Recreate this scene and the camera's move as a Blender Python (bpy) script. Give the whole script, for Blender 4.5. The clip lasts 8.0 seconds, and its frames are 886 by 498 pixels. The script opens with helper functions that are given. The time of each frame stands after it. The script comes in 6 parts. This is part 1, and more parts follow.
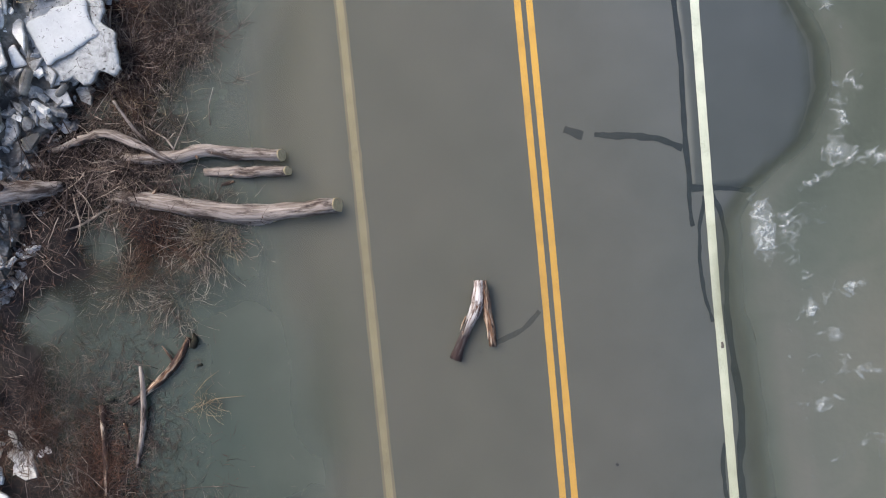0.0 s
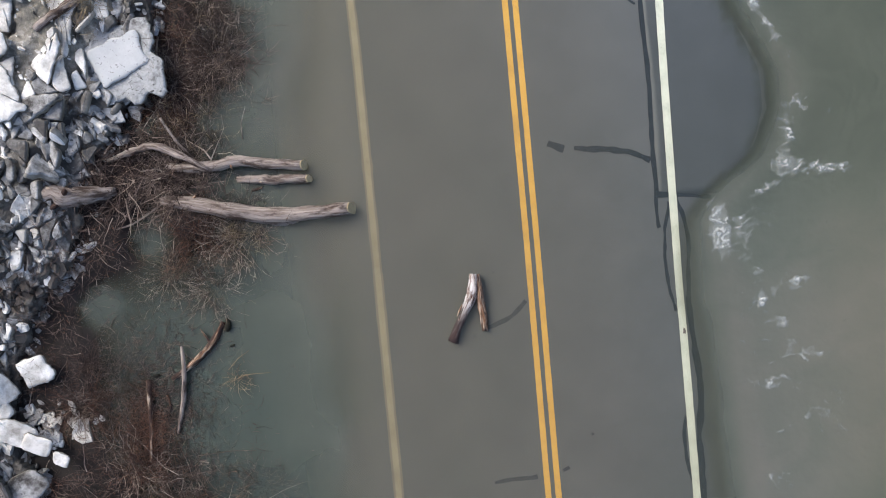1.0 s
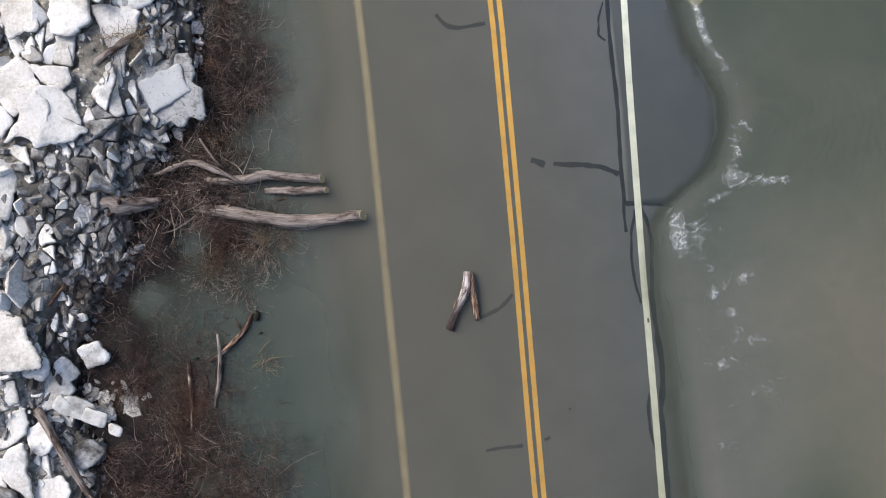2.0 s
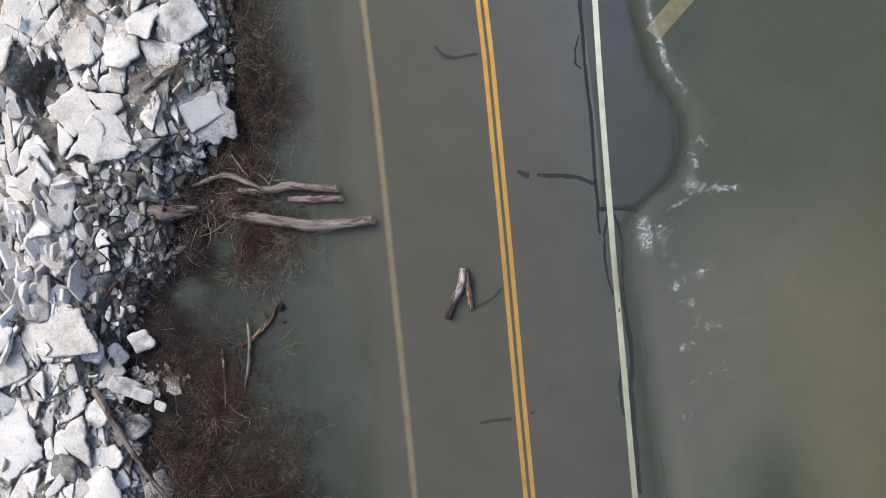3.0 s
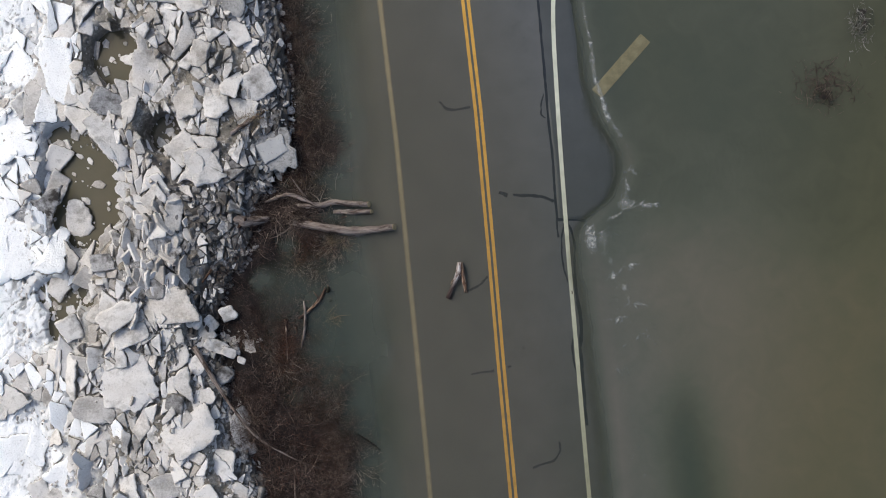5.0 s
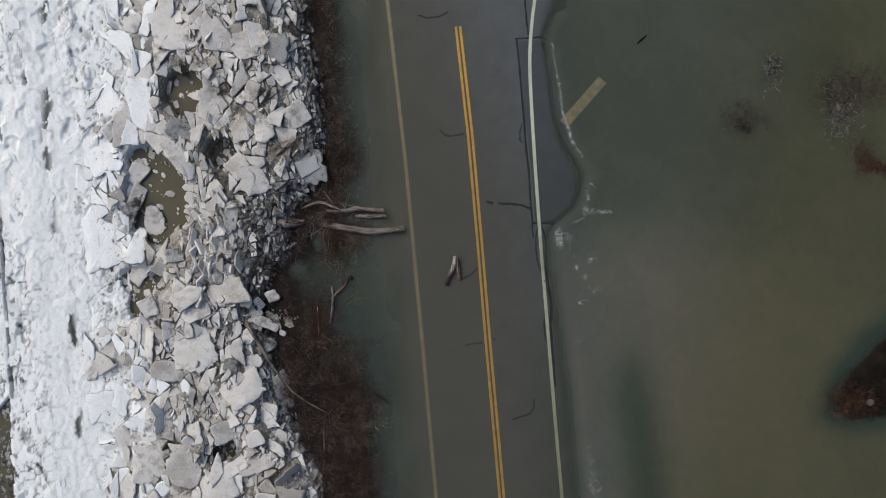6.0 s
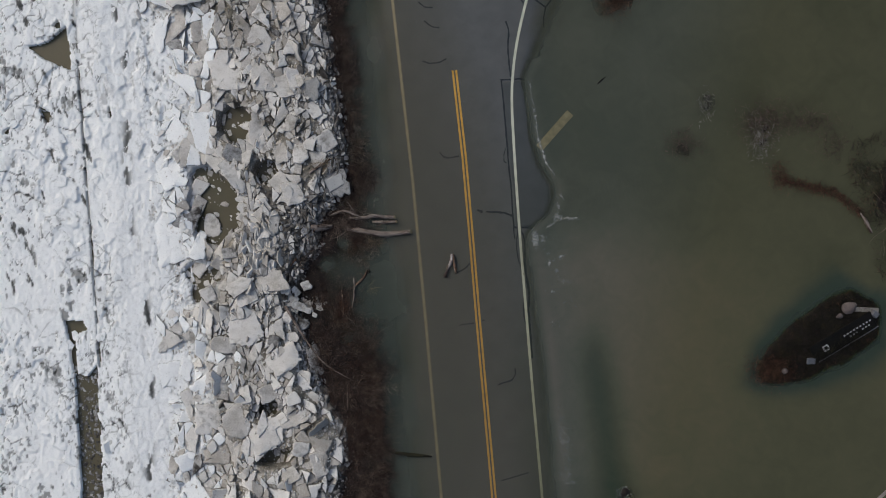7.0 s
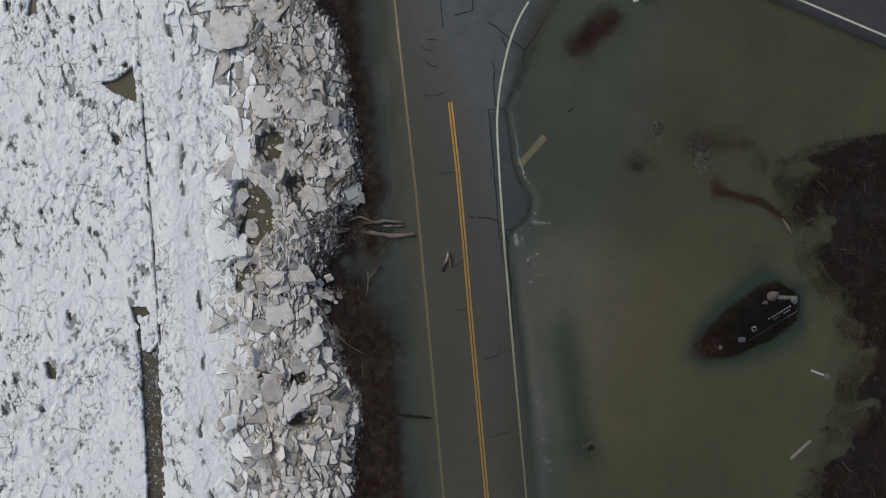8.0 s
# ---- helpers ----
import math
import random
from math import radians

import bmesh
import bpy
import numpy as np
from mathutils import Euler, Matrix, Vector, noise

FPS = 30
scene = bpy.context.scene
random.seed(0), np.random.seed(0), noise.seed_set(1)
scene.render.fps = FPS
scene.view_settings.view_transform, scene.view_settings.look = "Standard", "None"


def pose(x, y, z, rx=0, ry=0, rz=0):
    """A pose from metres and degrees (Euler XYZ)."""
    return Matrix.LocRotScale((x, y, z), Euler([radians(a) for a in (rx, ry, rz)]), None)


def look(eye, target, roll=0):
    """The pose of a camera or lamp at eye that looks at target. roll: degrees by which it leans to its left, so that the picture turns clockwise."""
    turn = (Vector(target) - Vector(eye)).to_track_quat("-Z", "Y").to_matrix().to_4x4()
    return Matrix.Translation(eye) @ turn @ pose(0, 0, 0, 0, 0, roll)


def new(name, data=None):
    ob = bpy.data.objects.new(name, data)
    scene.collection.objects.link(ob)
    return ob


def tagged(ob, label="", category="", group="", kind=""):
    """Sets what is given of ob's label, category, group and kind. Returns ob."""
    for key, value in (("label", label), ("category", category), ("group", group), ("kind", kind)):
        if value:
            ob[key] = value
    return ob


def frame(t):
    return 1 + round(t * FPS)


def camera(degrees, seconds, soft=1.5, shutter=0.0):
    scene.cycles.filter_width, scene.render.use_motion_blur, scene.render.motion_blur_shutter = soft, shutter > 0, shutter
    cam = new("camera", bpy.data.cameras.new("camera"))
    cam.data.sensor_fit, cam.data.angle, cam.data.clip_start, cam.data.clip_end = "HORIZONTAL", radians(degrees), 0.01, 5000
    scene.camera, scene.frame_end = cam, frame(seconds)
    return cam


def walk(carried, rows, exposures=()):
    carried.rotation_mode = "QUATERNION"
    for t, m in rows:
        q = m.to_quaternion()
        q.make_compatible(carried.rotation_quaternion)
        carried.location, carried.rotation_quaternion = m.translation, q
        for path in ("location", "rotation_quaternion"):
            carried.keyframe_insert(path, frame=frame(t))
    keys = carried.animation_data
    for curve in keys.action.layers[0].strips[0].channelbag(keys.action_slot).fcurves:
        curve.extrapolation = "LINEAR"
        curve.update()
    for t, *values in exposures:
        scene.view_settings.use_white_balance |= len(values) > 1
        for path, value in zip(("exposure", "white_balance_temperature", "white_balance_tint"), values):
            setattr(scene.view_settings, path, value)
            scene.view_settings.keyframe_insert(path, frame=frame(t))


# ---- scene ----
# ---- camera ----
cam = camera(60.0, 8.0, soft=1.05)
ROWS = [
    (0.0, -2.102, 0.248, 15.25, -0.101, -0.371, -5.585),
    (0.5, -2.018, 0.217, 16.382, -0.098, -0.057, -5.447),
    (1.0, -1.973, 0.176, 17.65, -0.075, 0.08, -5.338),
    (1.5, -1.959, 0.16, 19.022, -0.021, 0.101, -5.279),
    (1.7, -1.941, 0.16, 19.646, 0.008, 0.095, -5.301),
    (2.8, -1.92, 0.14, 23.2, 0.166, -0.01, -5.56),
    (3.0, -1.938, 0.115, 23.87, 0.158, -0.035, -5.59),
    (3.5, -1.985, 0.125, 25.768, 0.098, -0.19, -5.616),
    (4.0, -1.999, 0.165, 27.739, -0.0, -0.208, -5.59),
    (4.5, -1.995, 0.18, 30.086, -0.03, -0.145, -5.507),
    (4.7, -2.03, 0.17, 31.1, 0.016, -0.125, -5.48),
    (5.8, -2.142, -0.261, 39.878, 0.37, -0.217, -5.17),
    (6.0, -2.12, -0.31, 41.75, 0.415, -0.176, -5.16),
    (6.5, -1.986, -0.458, 46.769, 0.51, 0.028, -5.14),
    (7.0, -1.814, -0.669, 52.218, 0.632, 0.184, -5.155),
    (7.5, -1.706, -0.898, 58.004, 0.735, 0.226, -5.161),
    (8.0, -1.585, -1.138, 63.775, 0.845, 0.23, -5.176),
]
EXPOSURES = [(0.0, 1.21, 6280, 9), (1.5, 0.97, 6300, 9.5), (3.5, 0.62, 6400, 9.5), (4.6, 0.36, 6450, 9), (6.0, -0.22, 6450, 7), (6.5, -0.36, 6450, 7), (8.0, -0.54, 6450, 6.5)]
walk(cam, [(t, pose(*p)) for t, *p in ROWS], EXPOSURES)

# ---- overcast sky and soft sun ----
world = bpy.data.worlds.new("overcast")
scene.world = world
world.use_nodes = True
wn = world.node_tree
sky = wn.nodes.new("ShaderNodeTexSky")
sky.sky_type, sky.sun_disc = "NISHITA", False
sky.sun_elevation, sky.sun_rotation = radians(43), radians(310)
sky.dust_density, sky.air_density = 4.0, 1.0
wn.links.new(sky.outputs[0], wn.nodes["Background"].inputs[0])
wn.nodes["Background"].inputs[1].default_value = 0.14
sun = new("sun", bpy.data.lights.new("sun", "SUN"))
sun.data.energy, sun.data.angle, sun.data.color = 1.15, radians(26), (0.97, 0.98, 0.93)
sun.matrix_world = look((-30, 25, 37), (0, 0, 0))


# ---- helpers for shapes ----
TABLE = np.random.RandomState(7).rand(256, 256)


def vnoise(x, y):
    """Smooth noise, 0 to 1, for arrays."""
    x, y = np.asarray(x, float), np.asarray(y, float)
    i, j = np.floor(x).astype(int), np.floor(y).astype(int)
    u, v = x - i, y - j
    u, v = u * u * (3 - 2 * u), v * v * (3 - 2 * v)
    a, b = TABLE[i % 256, j % 256], TABLE[(i + 1) % 256, j % 256]
    c, d = TABLE[i % 256, (j + 1) % 256], TABLE[(i + 1) % 256, (j + 1) % 256]
    return (a * (1 - u) + b * u) * (1 - v) + (c * (1 - u) + d * u) * v


def fbm(x, y, octaves=4):
    total, size, weight = 0, 0, 1.0
    for k in range(octaves):
        total = total + weight * vnoise(x * 2**k + 17.3 * k, y * 2**k + 31.7 * k)
        size, weight = size + weight, weight * 0.5
    return total / size


def step(a, b, v):
    u = np.clip((np.asarray(v, float) - a) / (b - a), 0, 1)
    return u * u * (3 - 2 * u)


def link(name, bm, material, parent=None, smooth=False):
    me = bpy.data.meshes.new(name)
    bm.to_mesh(me)
    bm.free()
    if smooth:
        me.polygons.foreach_set("use_smooth", [True] * len(me.polygons))
    me.materials.append(material)
    ob = new(name, me)
    ob.parent = parent
    return ob


def part(name, bm, material, parent, label="", smooth=False):
    return tagged(link(name, bm, material, parent, smooth), label)


def raw(name, verts, faces, material, parent=None, smooth=False):
    me = bpy.data.meshes.new(name)
    me.from_pydata(verts, [], faces)
    me.update()
    if smooth:
        me.polygons.foreach_set("use_smooth", [True] * len(me.polygons))
    me.materials.append(material)
    ob = new(name, me)
    ob.parent = parent
    return ob


def quads(name, verts, faces, material, parent=None, smooth=False):
    """A large mesh of four-sided faces from arrays."""
    me = bpy.data.meshes.new(name)
    me.vertices.add(len(verts))
    me.vertices.foreach_set("co", np.asarray(verts, np.float32).ravel())
    me.loops.add(4 * len(faces))
    me.loops.foreach_set("vertex_index", np.asarray(faces, np.int32).ravel())
    me.polygons.add(len(faces))
    me.polygons.foreach_set("loop_start", np.arange(0, 4 * len(faces), 4, dtype=np.int32))
    me.polygons.foreach_set("use_smooth", [smooth] * len(faces))
    me.update(calc_edges=True)
    me.materials.append(material)
    ob = new(name, me)
    ob.parent = parent
    return ob


def sheet(name, xs, ys, height, material, keep=None, parent=None, attributes=None, smooth=True):
    """A grid of heights over the plan, without the cells that keep() refuses."""
    gx, gy = np.meshgrid(xs, ys)
    gz = height(gx, gy)
    nx, ny = len(xs), len(ys)
    verts = np.stack([gx.ravel(), gy.ravel(), gz.ravel()], 1)
    i, j = np.meshgrid(np.arange(nx - 1), np.arange(ny - 1))
    a = (j * nx + i).ravel()
    faces = np.stack([a, a + 1, a + nx + 1, a + nx], 1)
    if keep is not None:
        mid = verts[faces].mean(1)
        faces = faces[keep(mid[:, 0], mid[:, 1])]
        used = np.unique(faces)
        again = np.zeros(len(verts), int)
        again[used] = np.arange(len(used))
        verts, faces = verts[used], again[faces]
    ob = raw(name, verts.tolist(), faces.tolist(), material, parent, smooth)
    for key, value in (attributes or {}).items():
        layer = ob.data.attributes.new(key, "FLOAT", "POINT")
        layer.data.foreach_set("value", value(verts[:, 0], verts[:, 1]).astype(np.float32))
    return ob


def spread(lo, hi, fine, far):
    """Grid lines: fine between lo and hi, then ever wider out to far."""
    inner = np.arange(lo, hi + fine / 2, fine)
    out, gap = [hi], fine
    while out[-1] < far:
        gap *= 1.35
        out.append(out[-1] + gap)
    tail = np.array(out[1:])
    back, gap = [lo], fine
    while back[-1] > -far:
        gap *= 1.35
        back.append(back[-1] - gap)
    return np.concatenate([np.array(back[:0:-1]), inner, tail])


def ring_tube(bm, path, radii, sides=8, rough=0.0, rng=random, caps=True):
    """A bent tapered stem through the points of path. Returns its first and last ring."""
    rings, run = [], 0.0
    grain = bm.verts.layers.float_vector.get("grain") or bm.verts.layers.float_vector.new("grain")
    for k, (p, r) in enumerate(zip(path, radii)):
        run += (Vector(p) - Vector(path[max(k - 1, 0)])).length
        a, b = Vector(path[max(k - 1, 0)]), Vector(path[min(k + 1, len(path) - 1)])
        way = (b - a).normalized()
        side = way.cross(Vector((0, 0, 1)))
        side = side.normalized() if side.length > 1e-3 else Vector((1, 0, 0))
        up = side.cross(way)
        ring = []
        for s in range(sides):
            w = 2 * math.pi * s / sides
            rr = float(r) * (1 + rough * (rng.random() - 0.5))
            v = bm.verts.new(Vector(p) + rr * (math.cos(w) * side + math.sin(w) * up))
            v[grain] = (run, r * math.cos(w), r * math.sin(w))
            ring.append(v)
        rings.append(ring)
    for one, two in zip(rings, rings[1:]):
        for s in range(sides):
            bm.faces.new((one[s], one[(s + 1) % sides], two[(s + 1) % sides], two[s]))
    if caps:
        bm.faces.new(rings[0][::-1])
        bm.faces.new(rings[-1])
    return rings[0], rings[-1]


def smooth_path(points, count):
    """Points along a bent line through a few given ones."""
    p = np.array(points, float)
    s = np.r_[0, np.cumsum(np.linalg.norm(np.diff(p, axis=0), axis=1))]
    t = np.linspace(0, s[-1], count)
    q = np.stack([np.interp(t, s, p[:, k]) for k in range(p.shape[1])], 1)
    for _ in range(min(20, max(1, count // 8))):
        q[1:-1] = 0.25 * q[:-2] + 0.5 * q[1:-1] + 0.25 * q[2:]
    return q


# ---- materials ----
def mat(name, colours, scale=4.0, fine=30.0, rough=(0.6, 0.85), bump=0.3, island=0.0, whole=0.0, stretch=(1, 1, 1), fine_mix=0.35, depth=0.02, span=(0.3, 0.7), gloss=0.5):
    """Two scales of noise between three colours, with fine relief and uneven gloss."""
    m = bpy.data.materials.new(name)
    m.use_nodes = True
    n, l = m.node_tree.nodes, m.node_tree.links
    bsdf = n["Principled BSDF"]
    co = n.new("ShaderNodeNewGeometry")
    vm = n.new("ShaderNodeVectorMath")
    vm.operation, vm.inputs[1].default_value = "MULTIPLY", stretch
    l.new(co.outputs["Position"], vm.inputs[0])
    big, small = n.new("ShaderNodeTexNoise"), n.new("ShaderNodeTexNoise")
    for node, s in ((big, scale), (small, fine)):
        node.inputs["Scale"].default_value = s
        node.inputs["Detail"].default_value = 6
        node.inputs["Roughness"].default_value = 0.62
        l.new(vm.outputs[0], node.inputs["Vector"])
    mix = n.new("ShaderNodeMath")
    mix.operation = "MULTIPLY_ADD"
    mix.inputs[1].default_value = fine_mix
    l.new(small.outputs["Fac"], mix.inputs[0])
    part_big = n.new("ShaderNodeMath")
    part_big.operation, part_big.inputs[1].default_value = "MULTIPLY", 1 - fine_mix
    l.new(big.outputs["Fac"], part_big.inputs[0])
    l.new(part_big.outputs[0], mix.inputs[2])
    value = mix.outputs[0]
    for amount, node, socket in ((island, "ShaderNodeNewGeometry", "Random Per Island"), (whole, "ShaderNodeObjectInfo", "Random")):
        if amount:
            info = n.new(node)
            add = n.new("ShaderNodeMath")
            add.operation, add.inputs[1].default_value = "MULTIPLY_ADD", amount
            l.new(info.outputs[socket], add.inputs[0])
            off = n.new("ShaderNodeMath")
            off.operation, off.inputs[1].default_value = "SUBTRACT", amount / 2
            l.new(value, off.inputs[0])
            l.new(off.outputs[0], add.inputs[2])
            value = add.outputs[0]
    ramp = n.new("ShaderNodeValToRGB")
    ramp.color_ramp.elements[0].position, ramp.color_ramp.elements[1].position = span
    ramp.color_ramp.elements[0].color, ramp.color_ramp.elements[1].color = (*colours[0], 1), (*colours[-1], 1)
    if len(colours) == 3:
        ramp.color_ramp.elements.new(0.5 * (span[0] + span[1])).color = (*colours[1], 1)
    l.new(value, ramp.inputs[0])
    l.new(ramp.outputs[0], bsdf.inputs["Base Color"])
    rr = n.new("ShaderNodeMapRange")
    rr.inputs["To Min"].default_value, rr.inputs["To Max"].default_value = rough
    l.new(small.outputs["Fac"], rr.inputs["Value"])
    l.new(rr.outputs[0], bsdf.inputs["Roughness"])
    bsdf.inputs["Specular IOR Level"].default_value = gloss
    bp = n.new("ShaderNodeBump")
    bp.inputs["Strength"].default_value, bp.inputs["Distance"].default_value = bump, depth
    l.new(mix.outputs[0], bp.inputs["Height"])
    l.new(bp.outputs[0], bsdf.inputs["Normal"])
    return m


def soiled(m, soil, low, high, grit=0.5):
    """Adds patches of silt and grit of their own to a material of ice."""
    n, l = m.node_tree.nodes, m.node_tree.links
    bsdf = n["Principled BSDF"]
    geo = n.new("ShaderNodeNewGeometry")
    values = []
    for scale, detail in ((0.4, 3), (2.6, 8), (11.0, 4)):
        node = n.new("ShaderNodeTexNoise")
        node.inputs["Scale"].default_value, node.inputs["Detail"].default_value = scale, detail
        node.inputs["Roughness"].default_value = 0.66
        l.new(geo.outputs["Position"], node.inputs["Vector"])
        values.append(node.outputs["Fac"])
    mean = n.new("ShaderNodeMath")
    mean.operation = "ADD"
    l.new(values[0], mean.inputs[0])
    l.new(values[1], mean.inputs[1])
    patch_of = n.new("ShaderNodeMapRange")
    patch_of.inputs["From Min"].default_value, patch_of.inputs["From Max"].default_value = 2 * low, 2 * high
    l.new(mean.outputs[0], patch_of.inputs["Value"])
    specks = n.new("ShaderNodeMapRange")
    specks.inputs["From Min"].default_value, specks.inputs["From Max"].default_value = 0.60, 0.68
    specks.inputs["To Max"].default_value = grit
    l.new(values[2], specks.inputs["Value"])
    most = n.new("ShaderNodeMath")
    most.operation = "MAXIMUM"
    l.new(patch_of.outputs[0], most.inputs[0])
    l.new(specks.outputs[0], most.inputs[1])
    mix = n.new("ShaderNodeMix")
    mix.data_type = "RGBA"
    mix.inputs["B"].default_value = (*soil, 1)
    l.new(most.outputs[0], mix.inputs["Factor"])
    l.new(bsdf.inputs["Base Color"].links[0].from_socket, mix.inputs["A"])
    l.new(mix.outputs["Result"], bsdf.inputs["Base Color"])
    return m


def timber(name, colours, bark, low, high, wet=None, gloss=0.3):
    """Wood with grain along the stem, remnants of bark, and a dark soaked end where wet gives its metres."""
    m = bpy.data.materials.new(name)
    m.use_nodes = True
    n, l = m.node_tree.nodes, m.node_tree.links
    bsdf = n["Principled BSDF"]
    grain = n.new("ShaderNodeAttribute")
    grain.attribute_name = "grain"
    info = n.new("ShaderNodeObjectInfo")
    shift = n.new("ShaderNodeVectorMath")
    shift.operation = "ADD"
    l.new(grain.outputs["Vector"], shift.inputs[0])
    l.new(info.outputs["Location"], shift.inputs[1])
    values = []
    for stretch, detail in (((1.6, 22, 22), 6), ((1.3, 5, 5), 7), ((14, 40, 40), 4)):
        vm, node = n.new("ShaderNodeVectorMath"), n.new("ShaderNodeTexNoise")
        vm.operation, vm.inputs[1].default_value = "MULTIPLY", stretch
        l.new(shift.outputs[0], vm.inputs[0])
        l.new(vm.outputs[0], node.inputs["Vector"])
        node.inputs["Scale"].default_value, node.inputs["Detail"].default_value = 1.0, detail
        node.inputs["Roughness"].default_value = 0.65
        values.append(node.outputs["Fac"])
    ramp = n.new("ShaderNodeValToRGB")
    ramp.color_ramp.elements[0].position, ramp.color_ramp.elements[1].position = 0.36, 0.62
    ramp.color_ramp.elements[0].color, ramp.color_ramp.elements[1].color = (*colours[0], 1), (*colours[2], 1)
    ramp.color_ramp.elements.new(0.47).color = (*colours[1], 1)
    l.new(values[0], ramp.inputs[0])
    mask = n.new("ShaderNodeMapRange")
    mask.inputs["From Min"].default_value, mask.inputs["From Max"].default_value = low, high
    l.new(values[1], mask.inputs["Value"])
    tone = n.new("ShaderNodeMix")
    tone.data_type = "RGBA"
    tone.inputs["A"].default_value, tone.inputs["B"].default_value = (*[0.35 * c for c in bark], 1), (*[1.5 * c for c in bark], 1)
    l.new(values[2], tone.inputs["Factor"])
    mix = n.new("ShaderNodeMix")
    mix.data_type = "RGBA"
    l.new(mask.outputs[0], mix.inputs["Factor"])
    l.new(ramp.outputs[0], mix.inputs["A"])
    l.new(tone.outputs["Result"], mix.inputs["B"])
    colour = mix.outputs["Result"]
    if wet:
        split = n.new("ShaderNodeSeparateXYZ")
        l.new(grain.outputs["Vector"], split.inputs[0])
        soak = n.new("ShaderNodeMapRange")
        soak.inputs["From Min"].default_value, soak.inputs["From Max"].default_value = wet
        soak.inputs["To Max"].default_value = 0.9
        l.new(split.outputs["X"], soak.inputs["Value"])
        dark = n.new("ShaderNodeMix")
        dark.data_type = "RGBA"
        dark.inputs["B"].default_value = (0.022, 0.012, 0.012, 1)
        l.new(soak.outputs[0], dark.inputs["Factor"])
        l.new(colour, dark.inputs["A"])
        colour = dark.outputs["Result"]
    l.new(colour, bsdf.inputs["Base Color"])
    bsdf.inputs["Roughness"].default_value = 0.75
    bsdf.inputs["Specular IOR Level"].default_value = gloss
    both = n.new("ShaderNodeMath")
    both.operation = "ADD"
    l.new(values[0], both.inputs[0])
    l.new(mask.outputs[0], both.inputs[1])
    bp = n.new("ShaderNodeBump")
    bp.inputs["Strength"].default_value, bp.inputs["Distance"].default_value = 0.8, 0.025
    l.new(both.outputs[0], bp.inputs["Height"])
    l.new(bp.outputs[0], bsdf.inputs["Normal"])
    return m


ASPHALT = mat("wet_asphalt", [(0.054, 0.058, 0.060), (0.071, 0.075, 0.077), (0.086, 0.089, 0.090)], 0.7, 90, (0.45, 0.7), 0.4, depth=0.004)
DRY = mat("damp_asphalt", [(0.034, 0.034, 0.038), (0.045, 0.045, 0.049), (0.058, 0.057, 0.061)], 0.7, 90, (0.5, 0.75), 0.4, depth=0.004)
PATCH = mat("fresh_asphalt", [(0.033, 0.038, 0.040), (0.043, 0.049, 0.051), (0.054, 0.060, 0.062)], 0.8, 110, (0.4, 0.65), 0.4, depth=0.004)
TAR = mat("crack_sealant", [(0.008, 0.012, 0.017), (0.024, 0.030, 0.038)], 6, 60, (0.4, 0.6), 0.3, depth=0.004, gloss=0.2)
YELLOW = mat("yellow_road_paint", [(0.50, 0.27, 0.035), (0.72, 0.40, 0.05), (0.80, 0.46, 0.07)], 2.0, 40, (0.5, 0.7), 0.3, depth=0.003)
WHITE = mat("white_road_paint", [(0.34, 0.35, 0.27), (0.50, 0.51, 0.41), (0.60, 0.61, 0.50)], 2.0, 40, (0.5, 0.7), 0.3, depth=0.003)
MUD = mat("wet_mud", [(0.008, 0.0065, 0.006), (0.019, 0.015, 0.0138), (0.040, 0.032, 0.029)], 0.9, 14, (0.5, 0.85), 0.8, depth=0.06, gloss=0.12)
SLUSH = soiled(mat("dirty_slush", [(0.09, 0.075, 0.057), (0.22, 0.193, 0.157), (0.50, 0.465, 0.415)], 1.3, 7, (0.45, 0.7), 1.0, depth=0.14, fine_mix=0.5, span=(0.36, 0.60)), (0.115, 0.10, 0.075), 0.49, 0.60)
ICE = soiled(mat("snow_ice", [(0.40, 0.367, 0.331), (0.60, 0.566, 0.53), (0.70, 0.672, 0.643)], 1.1, 13, (0.65, 0.9), 0.9, whole=0.26, depth=0.08, fine_mix=0.42, span=(0.30, 0.62), gloss=0.25), (0.25, 0.228, 0.20), 0.52, 0.66, 0.45)
RUBBLE = soiled(mat("broken_ice", [(0.38, 0.345, 0.308), (0.62, 0.583, 0.543), (0.74, 0.71, 0.68)], 1.3, 14, (0.65, 0.9), 0.9, island=0.40, depth=0.08, fine_mix=0.42, span=(0.30, 0.62), gloss=0.25), (0.22, 0.20, 0.172), 0.51, 0.64, 0.45)
# Grey-brown of broken ice, darker than the tops, so sides draw dark contours.
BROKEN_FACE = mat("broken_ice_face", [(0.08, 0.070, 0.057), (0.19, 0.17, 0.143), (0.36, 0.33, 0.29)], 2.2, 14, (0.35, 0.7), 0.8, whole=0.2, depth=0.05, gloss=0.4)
DIRTY = soiled(mat("gritty_ice", [(0.08, 0.073, 0.068), (0.29, 0.279, 0.271), (0.54, 0.528, 0.52)], 2.2, 14, (0.5, 0.8), 0.9, island=0.34, whole=0.16, depth=0.08, gloss=0.25), (0.04, 0.034, 0.03), 0.47, 0.57, 0.8)
WOOD = timber("bare_grey_wood", [(0.085, 0.060, 0.048), (0.19, 0.15, 0.128), (0.30, 0.25, 0.222)], (0.05, 0.030, 0.022), 0.50, 0.60)
BARK = timber("wet_bark", [(0.07, 0.030, 0.015), (0.17, 0.085, 0.045), (0.40, 0.32, 0.25)], (0.030, 0.013, 0.009), 0.45, 0.53)
